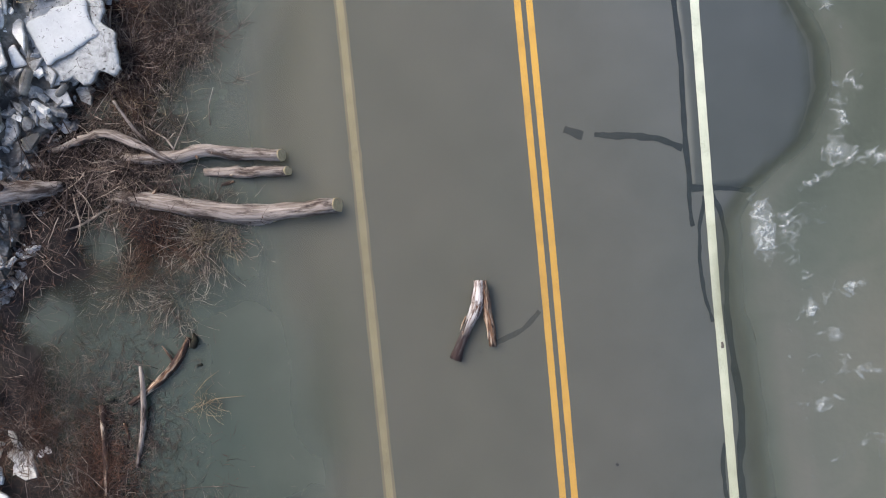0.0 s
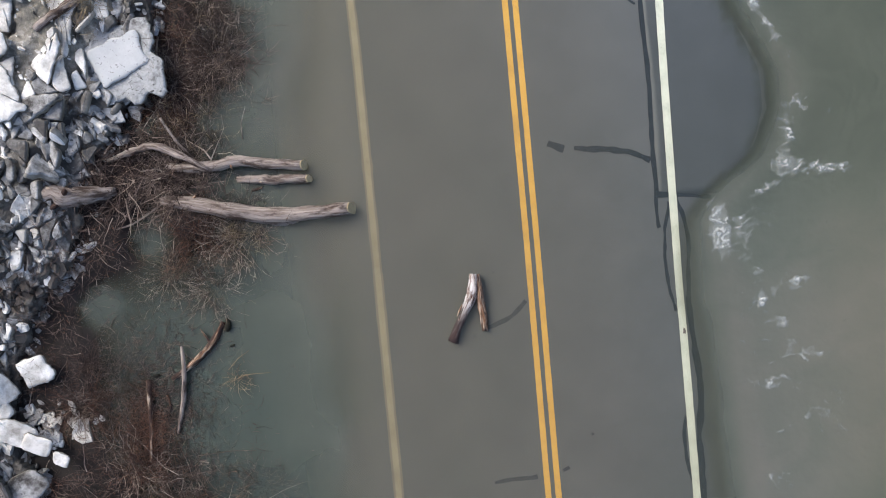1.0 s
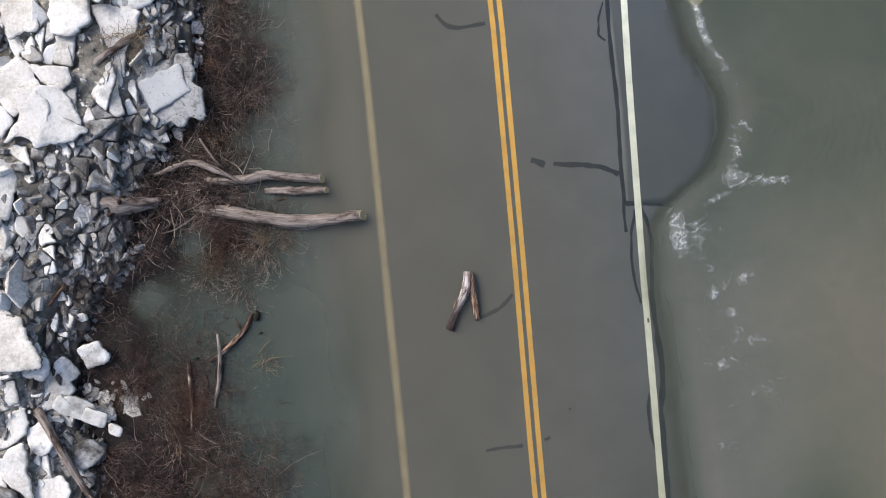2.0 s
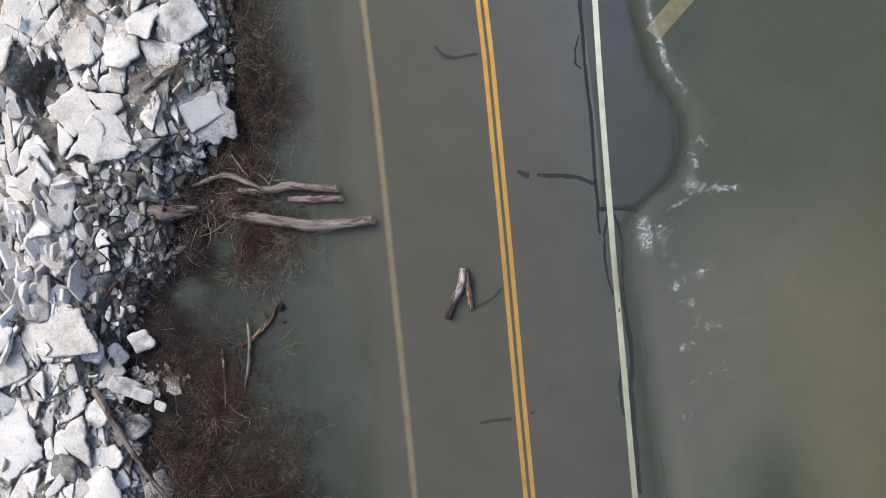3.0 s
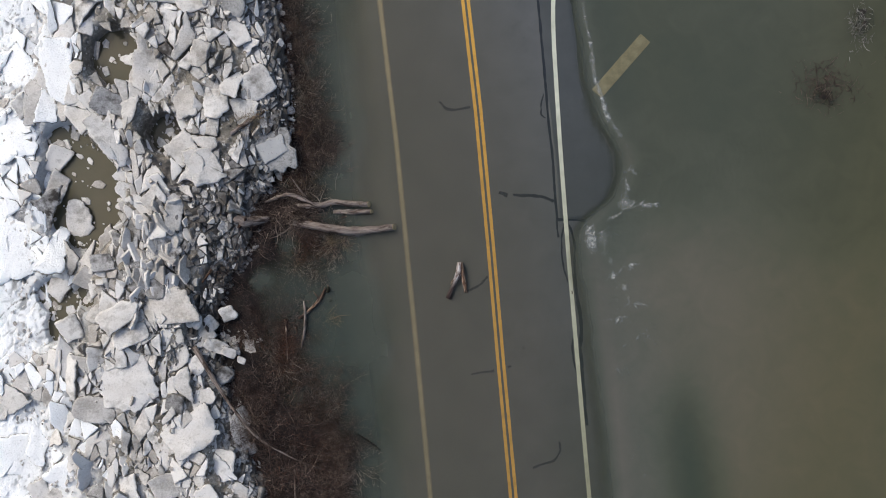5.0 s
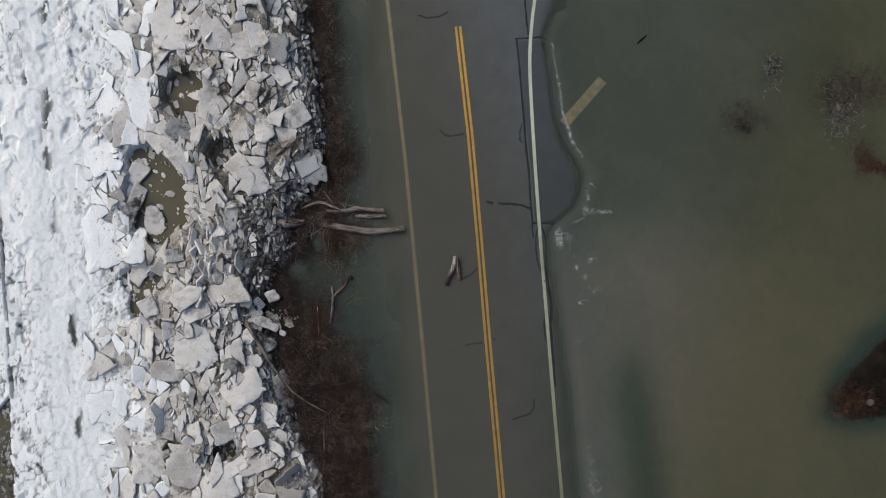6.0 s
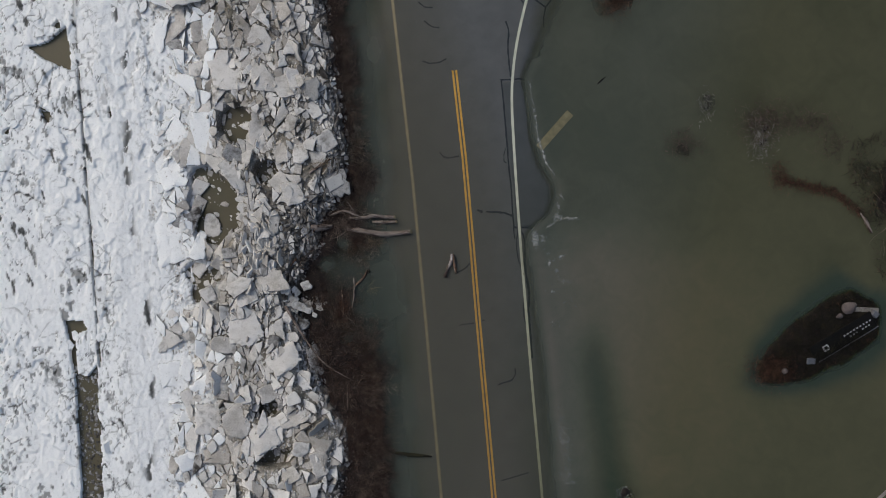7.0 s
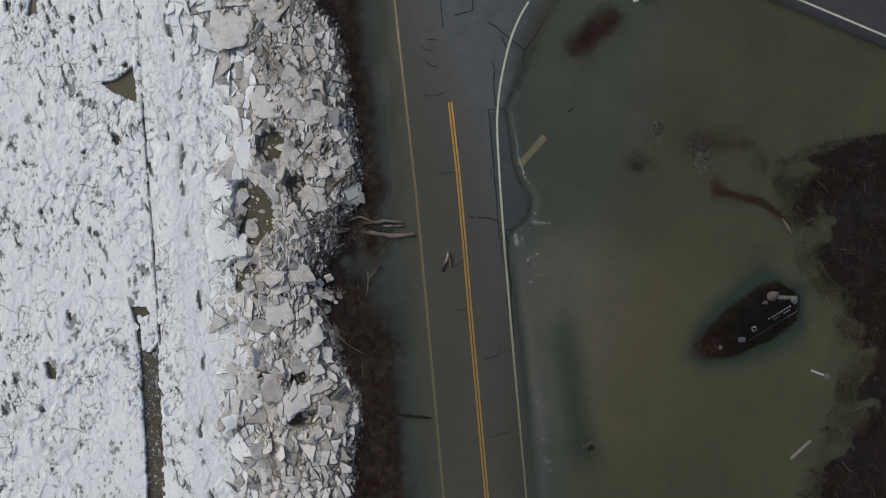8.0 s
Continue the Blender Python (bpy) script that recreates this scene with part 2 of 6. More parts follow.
FORK = timber("peeled_wood", [(0.14, 0.085, 0.065), (0.40, 0.35, 0.33), (0.56, 0.53, 0.52)], (0.085, 0.036, 0.02), 0.46, 0.53, (0.55, 1.15))
GREYBOARD = mat("grey_board", [(0.15, 0.132, 0.115), (0.21, 0.188, 0.168), (0.27, 0.246, 0.225)], 3, 25, (0.6, 0.85), 0.4, depth=0.006)
SAWN = mat("fresh_cut_wood", [(0.20, 0.14, 0.07), (0.42, 0.34, 0.20)], 14, 50, (0.7, 0.9), 0.5, depth=0.01)
TWIG = mat("brown_twigs", [(0.018, 0.011, 0.009), (0.085, 0.058, 0.046), (0.30, 0.238, 0.195)], 1.5, 12, (0.6, 0.85), 0.2, island=0.5, depth=0.004, gloss=0.12)
DARKTWIG = mat("dark_wet_twigs", [(0.025, 0.016, 0.014), (0.066, 0.045, 0.038), (0.16, 0.118, 0.098)], 1.5, 12, (0.6, 0.85), 0.2, island=0.3, depth=0.004, gloss=0.12)
SPECKLED = soiled(mat("speckled_ice", [(0.15, 0.147, 0.145), (0.26, 0.257, 0.255), (0.34, 0.337, 0.334)], 2.0, 12, (0.6, 0.85), 0.8, depth=0.08, fine_mix=0.5, span=(0.36, 0.56), gloss=0.25), (0.04, 0.035, 0.034), 0.53, 0.62, 0.95)
PALE_SLAB = soiled(mat("clean_ice", [(0.32, 0.32, 0.322), (0.39, 0.39, 0.392), (0.46, 0.46, 0.462)], 1.8, 11, (0.6, 0.85), 0.5, depth=0.06, gloss=0.25), (0.11, 0.10, 0.10), 0.58, 0.68, 0.8)
REED = mat("bleached_reeds", [(0.07, 0.065, 0.06), (0.16, 0.15, 0.14), (0.30, 0.285, 0.27)], 3, 20, (0.6, 0.8), 0.2, island=0.4, depth=0.004, gloss=0.12)
# Mid-tone rim colour: paints the edge line's blur through scattering water.
LINE_BLUR = mat("line_blur_tone", [(0.16, 0.14, 0.10), (0.22, 0.19, 0.14), (0.28, 0.245, 0.18)], 2.0, 30, (0.5, 0.7), 0.3, depth=0.003)
# White line filtered by brown water: that tint is put into the colour.
CREAM = mat("water_tinted_paint", [(0.30, 0.245, 0.155), (0.41, 0.345, 0.225), (0.50, 0.425, 0.29)], 2.0, 30, (0.5, 0.7), 0.3, depth=0.003)
STRAW = mat("dead_straw", [(0.09, 0.062, 0.038), (0.19, 0.14, 0.085), (0.30, 0.235, 0.155)], 3, 20, (0.6, 0.8), 0.2, island=0.45, depth=0.004, gloss=0.12)
GRASS = mat("flooded_grass", [(0.006, 0.0055, 0.005), (0.012, 0.011, 0.008), (0.03, 0.028, 0.014)], 1.2, 15, (0.6, 0.9), 0.3, island=0.3, depth=0.004, gloss=0.12)
RUST = mat("russet_plants", [(0.022, 0.011, 0.009), (0.062, 0.030, 0.021), (0.15, 0.078, 0.050)], 2.2, 20, (0.6, 0.9), 0.3, island=0.3, depth=0.004, gloss=0.12)
MOSS = mat("green_weeds", [(0.014, 0.020, 0.007), (0.036, 0.048, 0.014), (0.07, 0.085, 0.028)], 2.2, 20, (0.6, 0.9), 0.3, island=0.3, depth=0.004, gloss=0.12)
GRAVEL = mat("sandy_gravel", [(0.060, 0.056, 0.043), (0.10, 0.094, 0.072), (0.15, 0.14, 0.108)], 1.2, 30, (0.6, 0.85), 0.8, depth=0.03)
PLANK = mat("waterlogged_plywood", [(0.085, 0.078, 0.04), (0.145, 0.128, 0.068), (0.205, 0.18, 0.105)], 2.6, 14, (0.6, 0.8), 0.3, depth=0.004)
BLACK = mat("black_sign_paint", [(0.006, 0.006, 0.006), (0.011, 0.011, 0.011)], 1.5, 30, (0.7, 0.9), 0.15, depth=0.003, gloss=0.05)
LETTER = mat("white_sign_paint", [(0.36, 0.36, 0.365), (0.50, 0.50, 0.51)], 3, 40, (0.4, 0.6), 0.1, depth=0.002)
STONE = mat("pinkish_stone", [(0.06, 0.045, 0.042), (0.10, 0.078, 0.072), (0.15, 0.12, 0.11)], 2.0, 18, (0.6, 0.85), 0.6, depth=0.03)
METAL = mat("grey_metal", [(0.08, 0.083, 0.095), (0.13, 0.133, 0.148)], 3, 40, (0.35, 0.5), 0.1, depth=0.003)


def water_material():
    m = bpy.data.materials.new("silty_flood_water")
    m.use_nodes = True
    n, l = m.node_tree.nodes, m.node_tree.links
    bsdf = n["Principled BSDF"]
    silt, cover = n.new("ShaderNodeAttribute"), n.new("ShaderNodeAttribute")
    silt.attribute_name, cover.attribute_name = "silt", "depth"
    geo = n.new("ShaderNodeNewGeometry")
    swirl = n.new("ShaderNodeTexNoise")
    swirl.inputs["Scale"].default_value, swirl.inputs["Detail"].default_value = 0.16, 5
    swirl.inputs["Distortion"].default_value = 0.8
    l.new(geo.outputs["Position"], swirl.inputs["Vector"])
    add = n.new("ShaderNodeMath")
    add.operation, add.inputs[1].default_value = "MULTIPLY_ADD", 0.5
    curl = n.new("ShaderNodeTexNoise")
    curl.inputs["Scale"].default_value, curl.inputs["Detail"].default_value = 0.75, 7
    curl.inputs["Distortion"].default_value = 1.2
    l.new(geo.outputs["Position"], curl.inputs["Vector"])
    mottle = n.new("ShaderNodeMath")
    mottle.operation, mottle.inputs[1].default_value = "MULTIPLY_ADD", 0.30
    l.new(curl.outputs["Fac"], mottle.inputs[0])
    l.new(silt.outputs["Fac"], mottle.inputs[2])
    off = n.new("ShaderNodeMath")
    off.operation, off.inputs[1].default_value = "SUBTRACT", 0.40
    l.new(mottle.outputs[0], off.inputs[0])
    l.new(swirl.outputs["Fac"], add.inputs[0])
    l.new(off.outputs[0], add.inputs[2])
    ramp = n.new("ShaderNodeValToRGB")
    els = ramp.color_ramp.elements
    els[0].position, els[0].color = 0.0, (0.036, 0.052, 0.043, 1)
    els[1].position, els[1].color = 1.0, (0.116, 0.111, 0.094, 1)
    els.new(0.40).color = (0.061, 0.070, 0.056, 1)
    els.new(0.62).color = (0.078, 0.086, 0.070, 1)
    l.new(add.outputs[0], ramp.inputs[0])
    field = n.new("ShaderNodeAttribute")
    field.attribute_name = "field"
    brown = n.new("ShaderNodeMix")
    brown.data_type, brown.blend_type = "RGBA", "MULTIPLY"
    brown.inputs["B"].default_value = (1.0, 0.89, 0.63, 1)
    l.new(field.outputs["Fac"], brown.inputs["Factor"])
    l.new(ramp.outputs[0], brown.inputs["A"])
    l.new(brown.outputs["Result"], bsdf.inputs["Base Color"])
    # the deeper the water, the less of the ground shows through the silt, and the browner it looks
    fade = n.new("ShaderNodeMath")
    fade.operation, fade.inputs[1].default_value = "MULTIPLY", -1 / 0.27
    l.new(cover.outputs["Fac"], fade.inputs[0])
    ex = n.new("ShaderNodeMath")
    ex.operation = "EXPONENT"
    l.new(fade.outputs[0], ex.inputs[0])
    inv = n.new("ShaderNodeMath")
    inv.operation, inv.inputs[0].default_value, inv.use_clamp = "SUBTRACT", 1.0, True
    l.new(ex.outputs[0], inv.inputs[1])
    stain = n.new("ShaderNodeMix")
    stain.data_type = "RGBA"
    stain.inputs["A"].default_value, stain.inputs["B"].default_value = (1, 1, 1, 1), (0.96, 0.89, 0.66, 1)
    grow = n.new("ShaderNodeMapRange")
    grow.inputs["From Max"].default_value = 0.30
    l.new(cover.outputs["Fac"], grow.inputs["Value"])
    l.new(grow.outputs[0], stain.inputs["Factor"])
    clear = n.new("ShaderNodeBsdfTransparent")
    l.new(stain.outputs["Result"], clear.inputs["Color"])
    both = n.new("ShaderNodeMixShader")
    l.new(inv.outputs[0], both.inputs[0])
    l.new(clear.outputs[0], both.inputs[1])
    l.new(bsdf.outputs[0], both.inputs[2])
    l.new(both.outputs[0], n["Material Output"].inputs["Surface"])
    bsdf.inputs["Roughness"].default_value = 0.10
    bsdf.inputs["IOR"].default_value = 1.33
    wave = n.new("ShaderNodeTexNoise")
    wave.inputs["Scale"].default_value, wave.inputs["Detail"].default_value = 2.2, 4
    l.new(geo.outputs["Position"], wave.inputs["Vector"])
    bump = n.new("ShaderNodeBump")
    bump.inputs["Strength"].default_value, bump.inputs["Distance"].default_value = 0.3, 0.04
    rings = n.new("ShaderNodeTexWave")
    rings.wave_type, rings.rings_direction = "RINGS", "Z"
    rings.inputs["Scale"].default_value, rings.inputs["Distortion"].default_value = 1.0, 10.0
    rings.inputs["Detail"].default_value, rings.inputs["Detail Scale"].default_value = 3.0, 1.2
    centre = n.new("ShaderNodeVectorMath")
    centre.operation, centre.inputs[1].default_value = "SUBTRACT", (5.5, 3.0, 0)
    l.new(geo.outputs["Position"], centre.inputs[0])
    l.new(centre.outputs[0], rings.inputs["Vector"])
    where = n.new("ShaderNodeAttribute")
    where.attribute_name = "ripple"
    swell = n.new("ShaderNodeMath")
    swell.operation = "MULTIPLY"
    l.new(rings.outputs["Fac"], swell.inputs[0])
    l.new(where.outputs["Fac"], swell.inputs[1])
    total = n.new("ShaderNodeMath")
    total.operation, total.inputs[1].default_value = "MULTIPLY_ADD", 0.55
    l.new(swell.outputs[0], total.inputs[0])
    l.new(wave.outputs["Fac"], total.inputs[2])
    l.new(total.outputs[0], bump.inputs["Height"])
    l.new(bump.outputs[0], bsdf.inputs["Normal"])
    return m


def foam_material():
    m = mat("foam", [(0.26, 0.27, 0.25), (0.40, 0.41, 0.39), (0.58, 0.59, 0.58)], 3.0, 25, (0.4, 0.7), 0.5, depth=0.02)
    n, l = m.node_tree.nodes, m.node_tree.links
    thick = n.new("ShaderNodeAttribute")
    thick.attribute_name = "thick"
    geo, froth = n.new("ShaderNodeNewGeometry"), n.new("ShaderNodeTexNoise")
    froth.inputs["Scale"].default_value, froth.inputs["Detail"].default_value = 13, 8
    froth.inputs["Roughness"].default_value = 0.7
    froth.inputs["Distortion"].default_value = 0.5
    l.new(geo.outputs["Position"], froth.inputs["Vector"])
    holes = n.new("ShaderNodeMapRange")
    holes.inputs["From Min"].default_value, holes.inputs["From Max"].default_value = 0.30, 0.62
    l.new(froth.outputs["Fac"], holes.inputs["Value"])
    alpha = n.new("ShaderNodeMath")
    alpha.operation, alpha.use_clamp = "MULTIPLY", True
    l.new(thick.outputs["Fac"], alpha.inputs[0])
    l.new(holes.outputs[0], alpha.inputs[1])
    l.new(alpha.outputs[0], n["Principled BSDF"].inputs["Alpha"])
    return m


def sheet_ice_material():
    """Snow-covered ice, with wet grey slush where the sheet is broken."""
    m = mat("river_ice", [(0.66, 0.665, 0.665), (0.88, 0.885, 0.885), (0.92, 0.925, 0.925)], 1.6, 13, (0.5, 0.75), 1.0, depth=0.07, fine_mix=0.55, span=(0.32, 0.52))
    n, l = m.node_tree.nodes, m.node_tree.links
    bsdf = n["Principled BSDF"]
    soiled(m, (0.30, 0.305, 0.31), 0.585, 0.72, 0.42)
    wet = n.new("ShaderNodeAttribute")
    wet.attribute_name = "wet"
    mix = n.new("ShaderNodeMix")
    mix.data_type = "RGBA"
    mix.inputs["B"].default_value = (0.035, 0.036, 0.033, 1)
    l.new(wet.outputs["Fac"], mix.inputs["Factor"])
    l.new(bsdf.inputs["Base Color"].links[0].from_socket, mix.inputs["A"])
    l.new(mix.outputs["Result"], bsdf.inputs["Base Color"])
    return m


def covered(m, key, colour):
    """Lets the mesh say, by an attribute, where something else lies on the surface."""
    n, l = m.node_tree.nodes, m.node_tree.links
    bsdf = n["Principled BSDF"]
    cover, mix = n.new("ShaderNodeAttribute"), n.new("ShaderNodeMix")
    cover.attribute_name = key
    mix.data_type = "RGBA"
    mix.inputs["B"].default_value = (*colour, 1)
    l.new(cover.outputs["Fac"], mix.inputs["Factor"])
    l.new(bsdf.inputs["Base Color"].links[0].from_socket, mix.inputs["A"])
    l.new(mix.outputs["Result"], bsdf.inputs["Base Color"])
    return m


WATER, FOAM, RIVER_ICE = water_material(), foam_material(), sheet_ice_material()
covered(covered(SLUSH, "mud", (0.030, 0.025, 0.022)), "snow", (0.80, 0.80, 0.795))


# ---- the plan: lines of the road, the shore and the ice ----
def edge_line_x(y):
    return np.mean([edge_line_corners(np.asarray(y, float) + d) for d in (-1.2, -0.6, 0.0, 0.6, 1.2)], 0)


def edge_line_corners(y):
    return np.interp(y, [-60, -21, -10, 0, 4.6, 9.4, 11, 13.5, 17.2, 19.9, 22.3, 24], [3.2, 3.27, 3.28, 3.36, 3.45, 3.61, 3.79, 4.31, 5.55, 7.22, 9.6, 12.0])


def left_line_x(y):
    return np.interp(y, [-60, -20, -5, 5, 12, 21, 60], [-3.6, -3.57, -3.55, -3.58, -3.74, -3.93, -5.2])


def shoulder_x(y):
    """The broken outer edge of the pavement."""
    x = np.interp(y, [-60, -8, -3, 0.3, 0.9, 1.6, 2.7, 3.6, 5.2, 6.8, 9.9, 11, 13, 17, 20, 23], [4.9, 4.7, 4.4, 4.2, 4.7, 5.75, 6.3, 6.25, 5.5, 5.15, 4.92, 4.95, 6.0, 8.6, 10.5, 13.0])
    return x + 0.18 * (fbm(np.asarray(y) * 1.3, 4.0) - 0.5)


def ice_right(y):
    return np.interp(y, [-60, -20, -16, -13.5, -11.2, -8.7, -6.4, -4.5, -2.9, -0.6, 0.6, 2.5, 4.7, 7, 9.4, 12.8, 14.7, 18.5, 21.5, 60], [-11, -10.9, -10.5, -9.6, -9.6, -10.9, -11.6, -11.8, -12.3, -11.6, -10.5, -10.0, -8.5, -8.1, -8.1, -8.4, -8.2, -8.8, -10.4, -12])


def ridge_left(y):
    return np.interp(y, [-60, -19, -15, -12.5, -9.7, -6, -4, -2.2, 1.5, 4.5, 8.2, 11.8, 15.6, 18.7, 22.6, 60], [-21, -21, -21.2, -21.6, -20.7, -20.1, -21.6, -20.0, -20.2, -21.1, -20.6, -18.8, -19, -21.6, -22.6, -23])


def brush_right(y):
    return np.interp(y, [-60, -14, -7, -5, -3, -1.5, 0, 1, 2.6, 3.5, 5.7, 8.5, 20], [-6.8, -6.9, -6.5, -6.6, -6.3, -6.7, -7.0, -6.4, -6.8, -7.0, -6.5, -7.0, -7.3])


def road_z(x, y):
    """Height of the pavement over the flood level: it dips to the river and rises along its length."""
    x, y = np.asarray(x, float), np.asarray(y, float)
    depth = 0.105 - 0.019 * np.clip(x, -6, 3.5) - 0.0054 * np.clip(y, 0, 40) + 0.0015 * np.clip(-y, 0, 40)
    depth = depth + 0.009 * np.clip(-y - 3, 0, 30) * step(0.5, 4.0, x)
    out = np.maximum(0, x - edge_line_x(np.minimum(y, 22))) * step(12, 15, y) * (1 - step(22, 25, y))
    edge = shoulder_x(np.minimum(y, 23)) - x
    worn = np.interp(y, [-1, 1, 10, 13], [1.1, 0.7, 0.5, 1.0])
    return -depth - 0.11 * np.clip(out - 0.1, 0, 5) - 0.34 * step(worn, -0.1, edge) * (y < 23) - 0.40 * step(-3.7, -5.7, x)


ISLAND = (22.9, -8.55, math.radians(26))


def island_reach(x, y):
    """0 in the middle of the grassy island, 1 on its shore."""
    cx, cy, turn = ISLAND
    u = (x - cx) * math.cos(turn) + (y - cy) * math.sin(turn)
    v = -(x - cx) * math.sin(turn) + (y - cy) * math.cos(turn)
    wide = np.interp(u, [-6, -4.4, -2, 1, 3.6, 5], [0.9, 1.15, 1.55, 1.9, 2.0, 0.8])
    return np.sqrt((u / 4.55) ** 4 + (v / wide) ** 2 * 0.8) + 0.25 * (fbm(x * 0.9, y * 0.9) - 0.5)


def thicket_left(y):
    """Where the drowned thicket on the landward side begins."""
    return np.interp(y, [-40, -23, -20, -16, -12.5, -9, -6, -4, -0.9, 2.5, 4.6, 5.8, 7, 40], [23, 25.3, 26.6, 28.9, 29.7, 29.5, 28.2, 26.9, 26.6, 25.6, 26.3, 30, 44, 80])


def side_road_line():
    return np.array([(7.22, 19.9), (9.6, 22.3), (13.5, 24.0), (18.5, 23.2), (24, 20.8), (29.7, 17.83), (36.6, 14.1), (60, 1.5), (90, -14.5), (300, -127)])


def beyond_side_road(x, y):
    """Metres past the edge line of the side road, on the paved side."""
    return y - np.interp(x, [7.2, 9.6, 13.5, 18.5, 24, 29.7, 36.6, 60, 90], [19.9, 22.3, 24.0, 23.2, 20.8, 17.83, 14.1, 1.5, -14.5])


def ground_z(x, y):
    x, y = np.asarray(x, float), np.asarray(y, float)
    rough = fbm(x * 0.6, y * 0.6) - 0.5
    right = shoulder_x(np.minimum(y, 23)) - x
    land = np.where(right > 0, -0.55, -0.55 - 0.9 * step(0, 2.2, -right))
    bank = np.interp(x, [-24, -21, -18, -10.5, -9, -7.6, -6.6, -5.9, -5.4, -4.6], [-1.2, -0.4, 0.0, 0.05, -0.10, -0.26, -0.42, -0.58, -0.75, -0.75])
    bank = bank + (0.22 * step(-4.8, -7.0, y) + 0.13 * step(-0.6, 0.8, y) * step(-6.8, -7.6, x) + 0.14 * step(2.6, 4.0, y)) * step(-6.5, -7.5, x)
    bay = step(-4.9, -4.0, y) * step(-0.2, -1.1, y) * step(-10.6, -9.4, x + 1.2 * rough)
    bank = bank - 0.20 * bay
    for cx, cy, rx, ry in ((-8.9, 3.6, 0.85, 0.5), (-8.7, 1.15, 0.45, 0.6), (-7.6, 2.05, 0.9, 0.22), (-7.9, 7.2, 0.5, 0.9), (-9.9, -0.4, 0.5, 0.35), (-9.0, -5.6, 0.6, 0.4)):
        bank = bank - 0.6 * np.exp(-((((x - cx) / rx) ** 2 + ((y - cy) / ry) ** 2) ** 2))
    bank = bank - 1.0 * step(0.2, 1.2, ice_right(y) - x)
    z = np.where(x < -4.6, bank + 0.75 * rough * step(-6, -7.5, x), land)
    z = np.where(x > 3, z + 0.3 * rough * step(0, 3, -right), z)
    z = np.maximum(z, np.where(x > 3, 0.26 - 0.26 * np.clip(island_reach(x, y), 0, 3) ** 4 + 0.12 * rough, -9))
    wood = x - thicket_left(y)
    z = np.maximum(z, np.where(x > 3, -1.4 + 1.42 * step(-2.5, 3.5, wood + 5 * rough + 2.5 * (fbm(x * 1.7 + 8, y * 1.7) - 0.5)) ** 0.6 + 0.06 * rough, -9))
    for cx, cy, rx, ry, top in ((20.4, 5.4, 1.2, 2.1, -0.12), (16.7, 8.2, 0.9, 1.3, -0.2), (14.6, 5.2, 1.4, 1.0, -0.3), (22.4, 6.9, 2.8, 1.0, -0.2), (23.0, 1.6, 2.4, 0.6, -0.2), (24.9, 5.0, 0.9, 1.4, -0.22), (11.3, 15.6, 1.2, 1.2, -0.05), (12.6, 16.9, 1.3, 1.1, -0.02), (13.8, 17.8, 1.0, 0.9, -0.1), (17.2, 19.6, 1.2, 0.8, 0.0), (8.9, -17.7, 0.5, 0.4, -0.05)):
        far = ((x - cx) / rx) ** 2 + ((y - cy) / ry) ** 2
        z = np.maximum(z, top - 0.04 - 0.22 * far + 1.1 * rough + 0.5 * (fbm(x * 2.3, y * 2.3) - 0.5))
    up = beyond_side_road(x, y)
    return np.where((x > 7) & (y > -20), np.maximum(z, -1.4 + 1.18 * step(-2.5, -1.0, up)), z)


def far_ground_z(x, y):
    """The ground, kept under all that is built on it, and level far off."""
    away = np.maximum(np.abs(x), np.abs(y))
    return ground_z(x, y) * (1 - step(70, 200, away)) - 0.4 * step(70, 200, away)


# ---- ground, road and water ----
ground = tagged(sheet("ground", spread(-40, 42, 0.3, 2500), spread(-30, 30, 0.3, 2500), far_ground_z, MUD), "dark muddy ground under silty flood water", "ground", kind="structure")

ROAD_Y = np.concatenate([np.arange(-600, -60, 10.0), np.arange(-60, 22.31, 0.3)])


def strip(name, left, right, ys, cols, height, material, parent=None):
    """A band between two lines that run along y."""
    verts, faces = [], []
    a, b = left(ys), right(ys)
    for k, y in enumerate(ys):
        for c in range(cols + 1):
            x = a[k] + (b[k] - a[k]) * c / cols
            verts.append((x, y, float(height(x, y))))
    n = cols + 1
    for k in range(len(ys) - 1):
        for c in range(cols):
            i = k * n + c
            faces.append((i, i + 1, i + n + 1, i + n))
    return raw(name, verts, faces, material, parent, True)


def skirted(ob, drop):
    """Gives a band its thickness: the border is carried down."""
    bm = bmesh.new()
    bm.from_mesh(ob.data)
    border = [e for e in bm.edges if e.is_boundary]
    made = bmesh.ops.extrude_edge_only(bm, edges=border)
    for v in made["geom"]:
        if isinstance(v, bmesh.types.BMVert):
            v.co.z -= drop
    bm.to_mesh(ob.data)
    bm.free()
    return ob


road = tagged(skirted(strip("road", lambda y: 0 * y - 5.7 + 0.2 * (fbm(y * 0.8, 9.0) - 0.5), shoulder_x, ROAD_Y, 40, road_z, ASPHALT), 0.35), "worn grey two-lane asphalt road under shallow flood water", "road", kind="structure")


def offset_line(points, side):
    p = np.array(points, float)
    way = np.gradient(p, axis=0)
    way /= np.linalg.norm(way, axis=1)[:, None]
    return p + side * np.stack([-way[:, 1], way[:, 0]], 1)


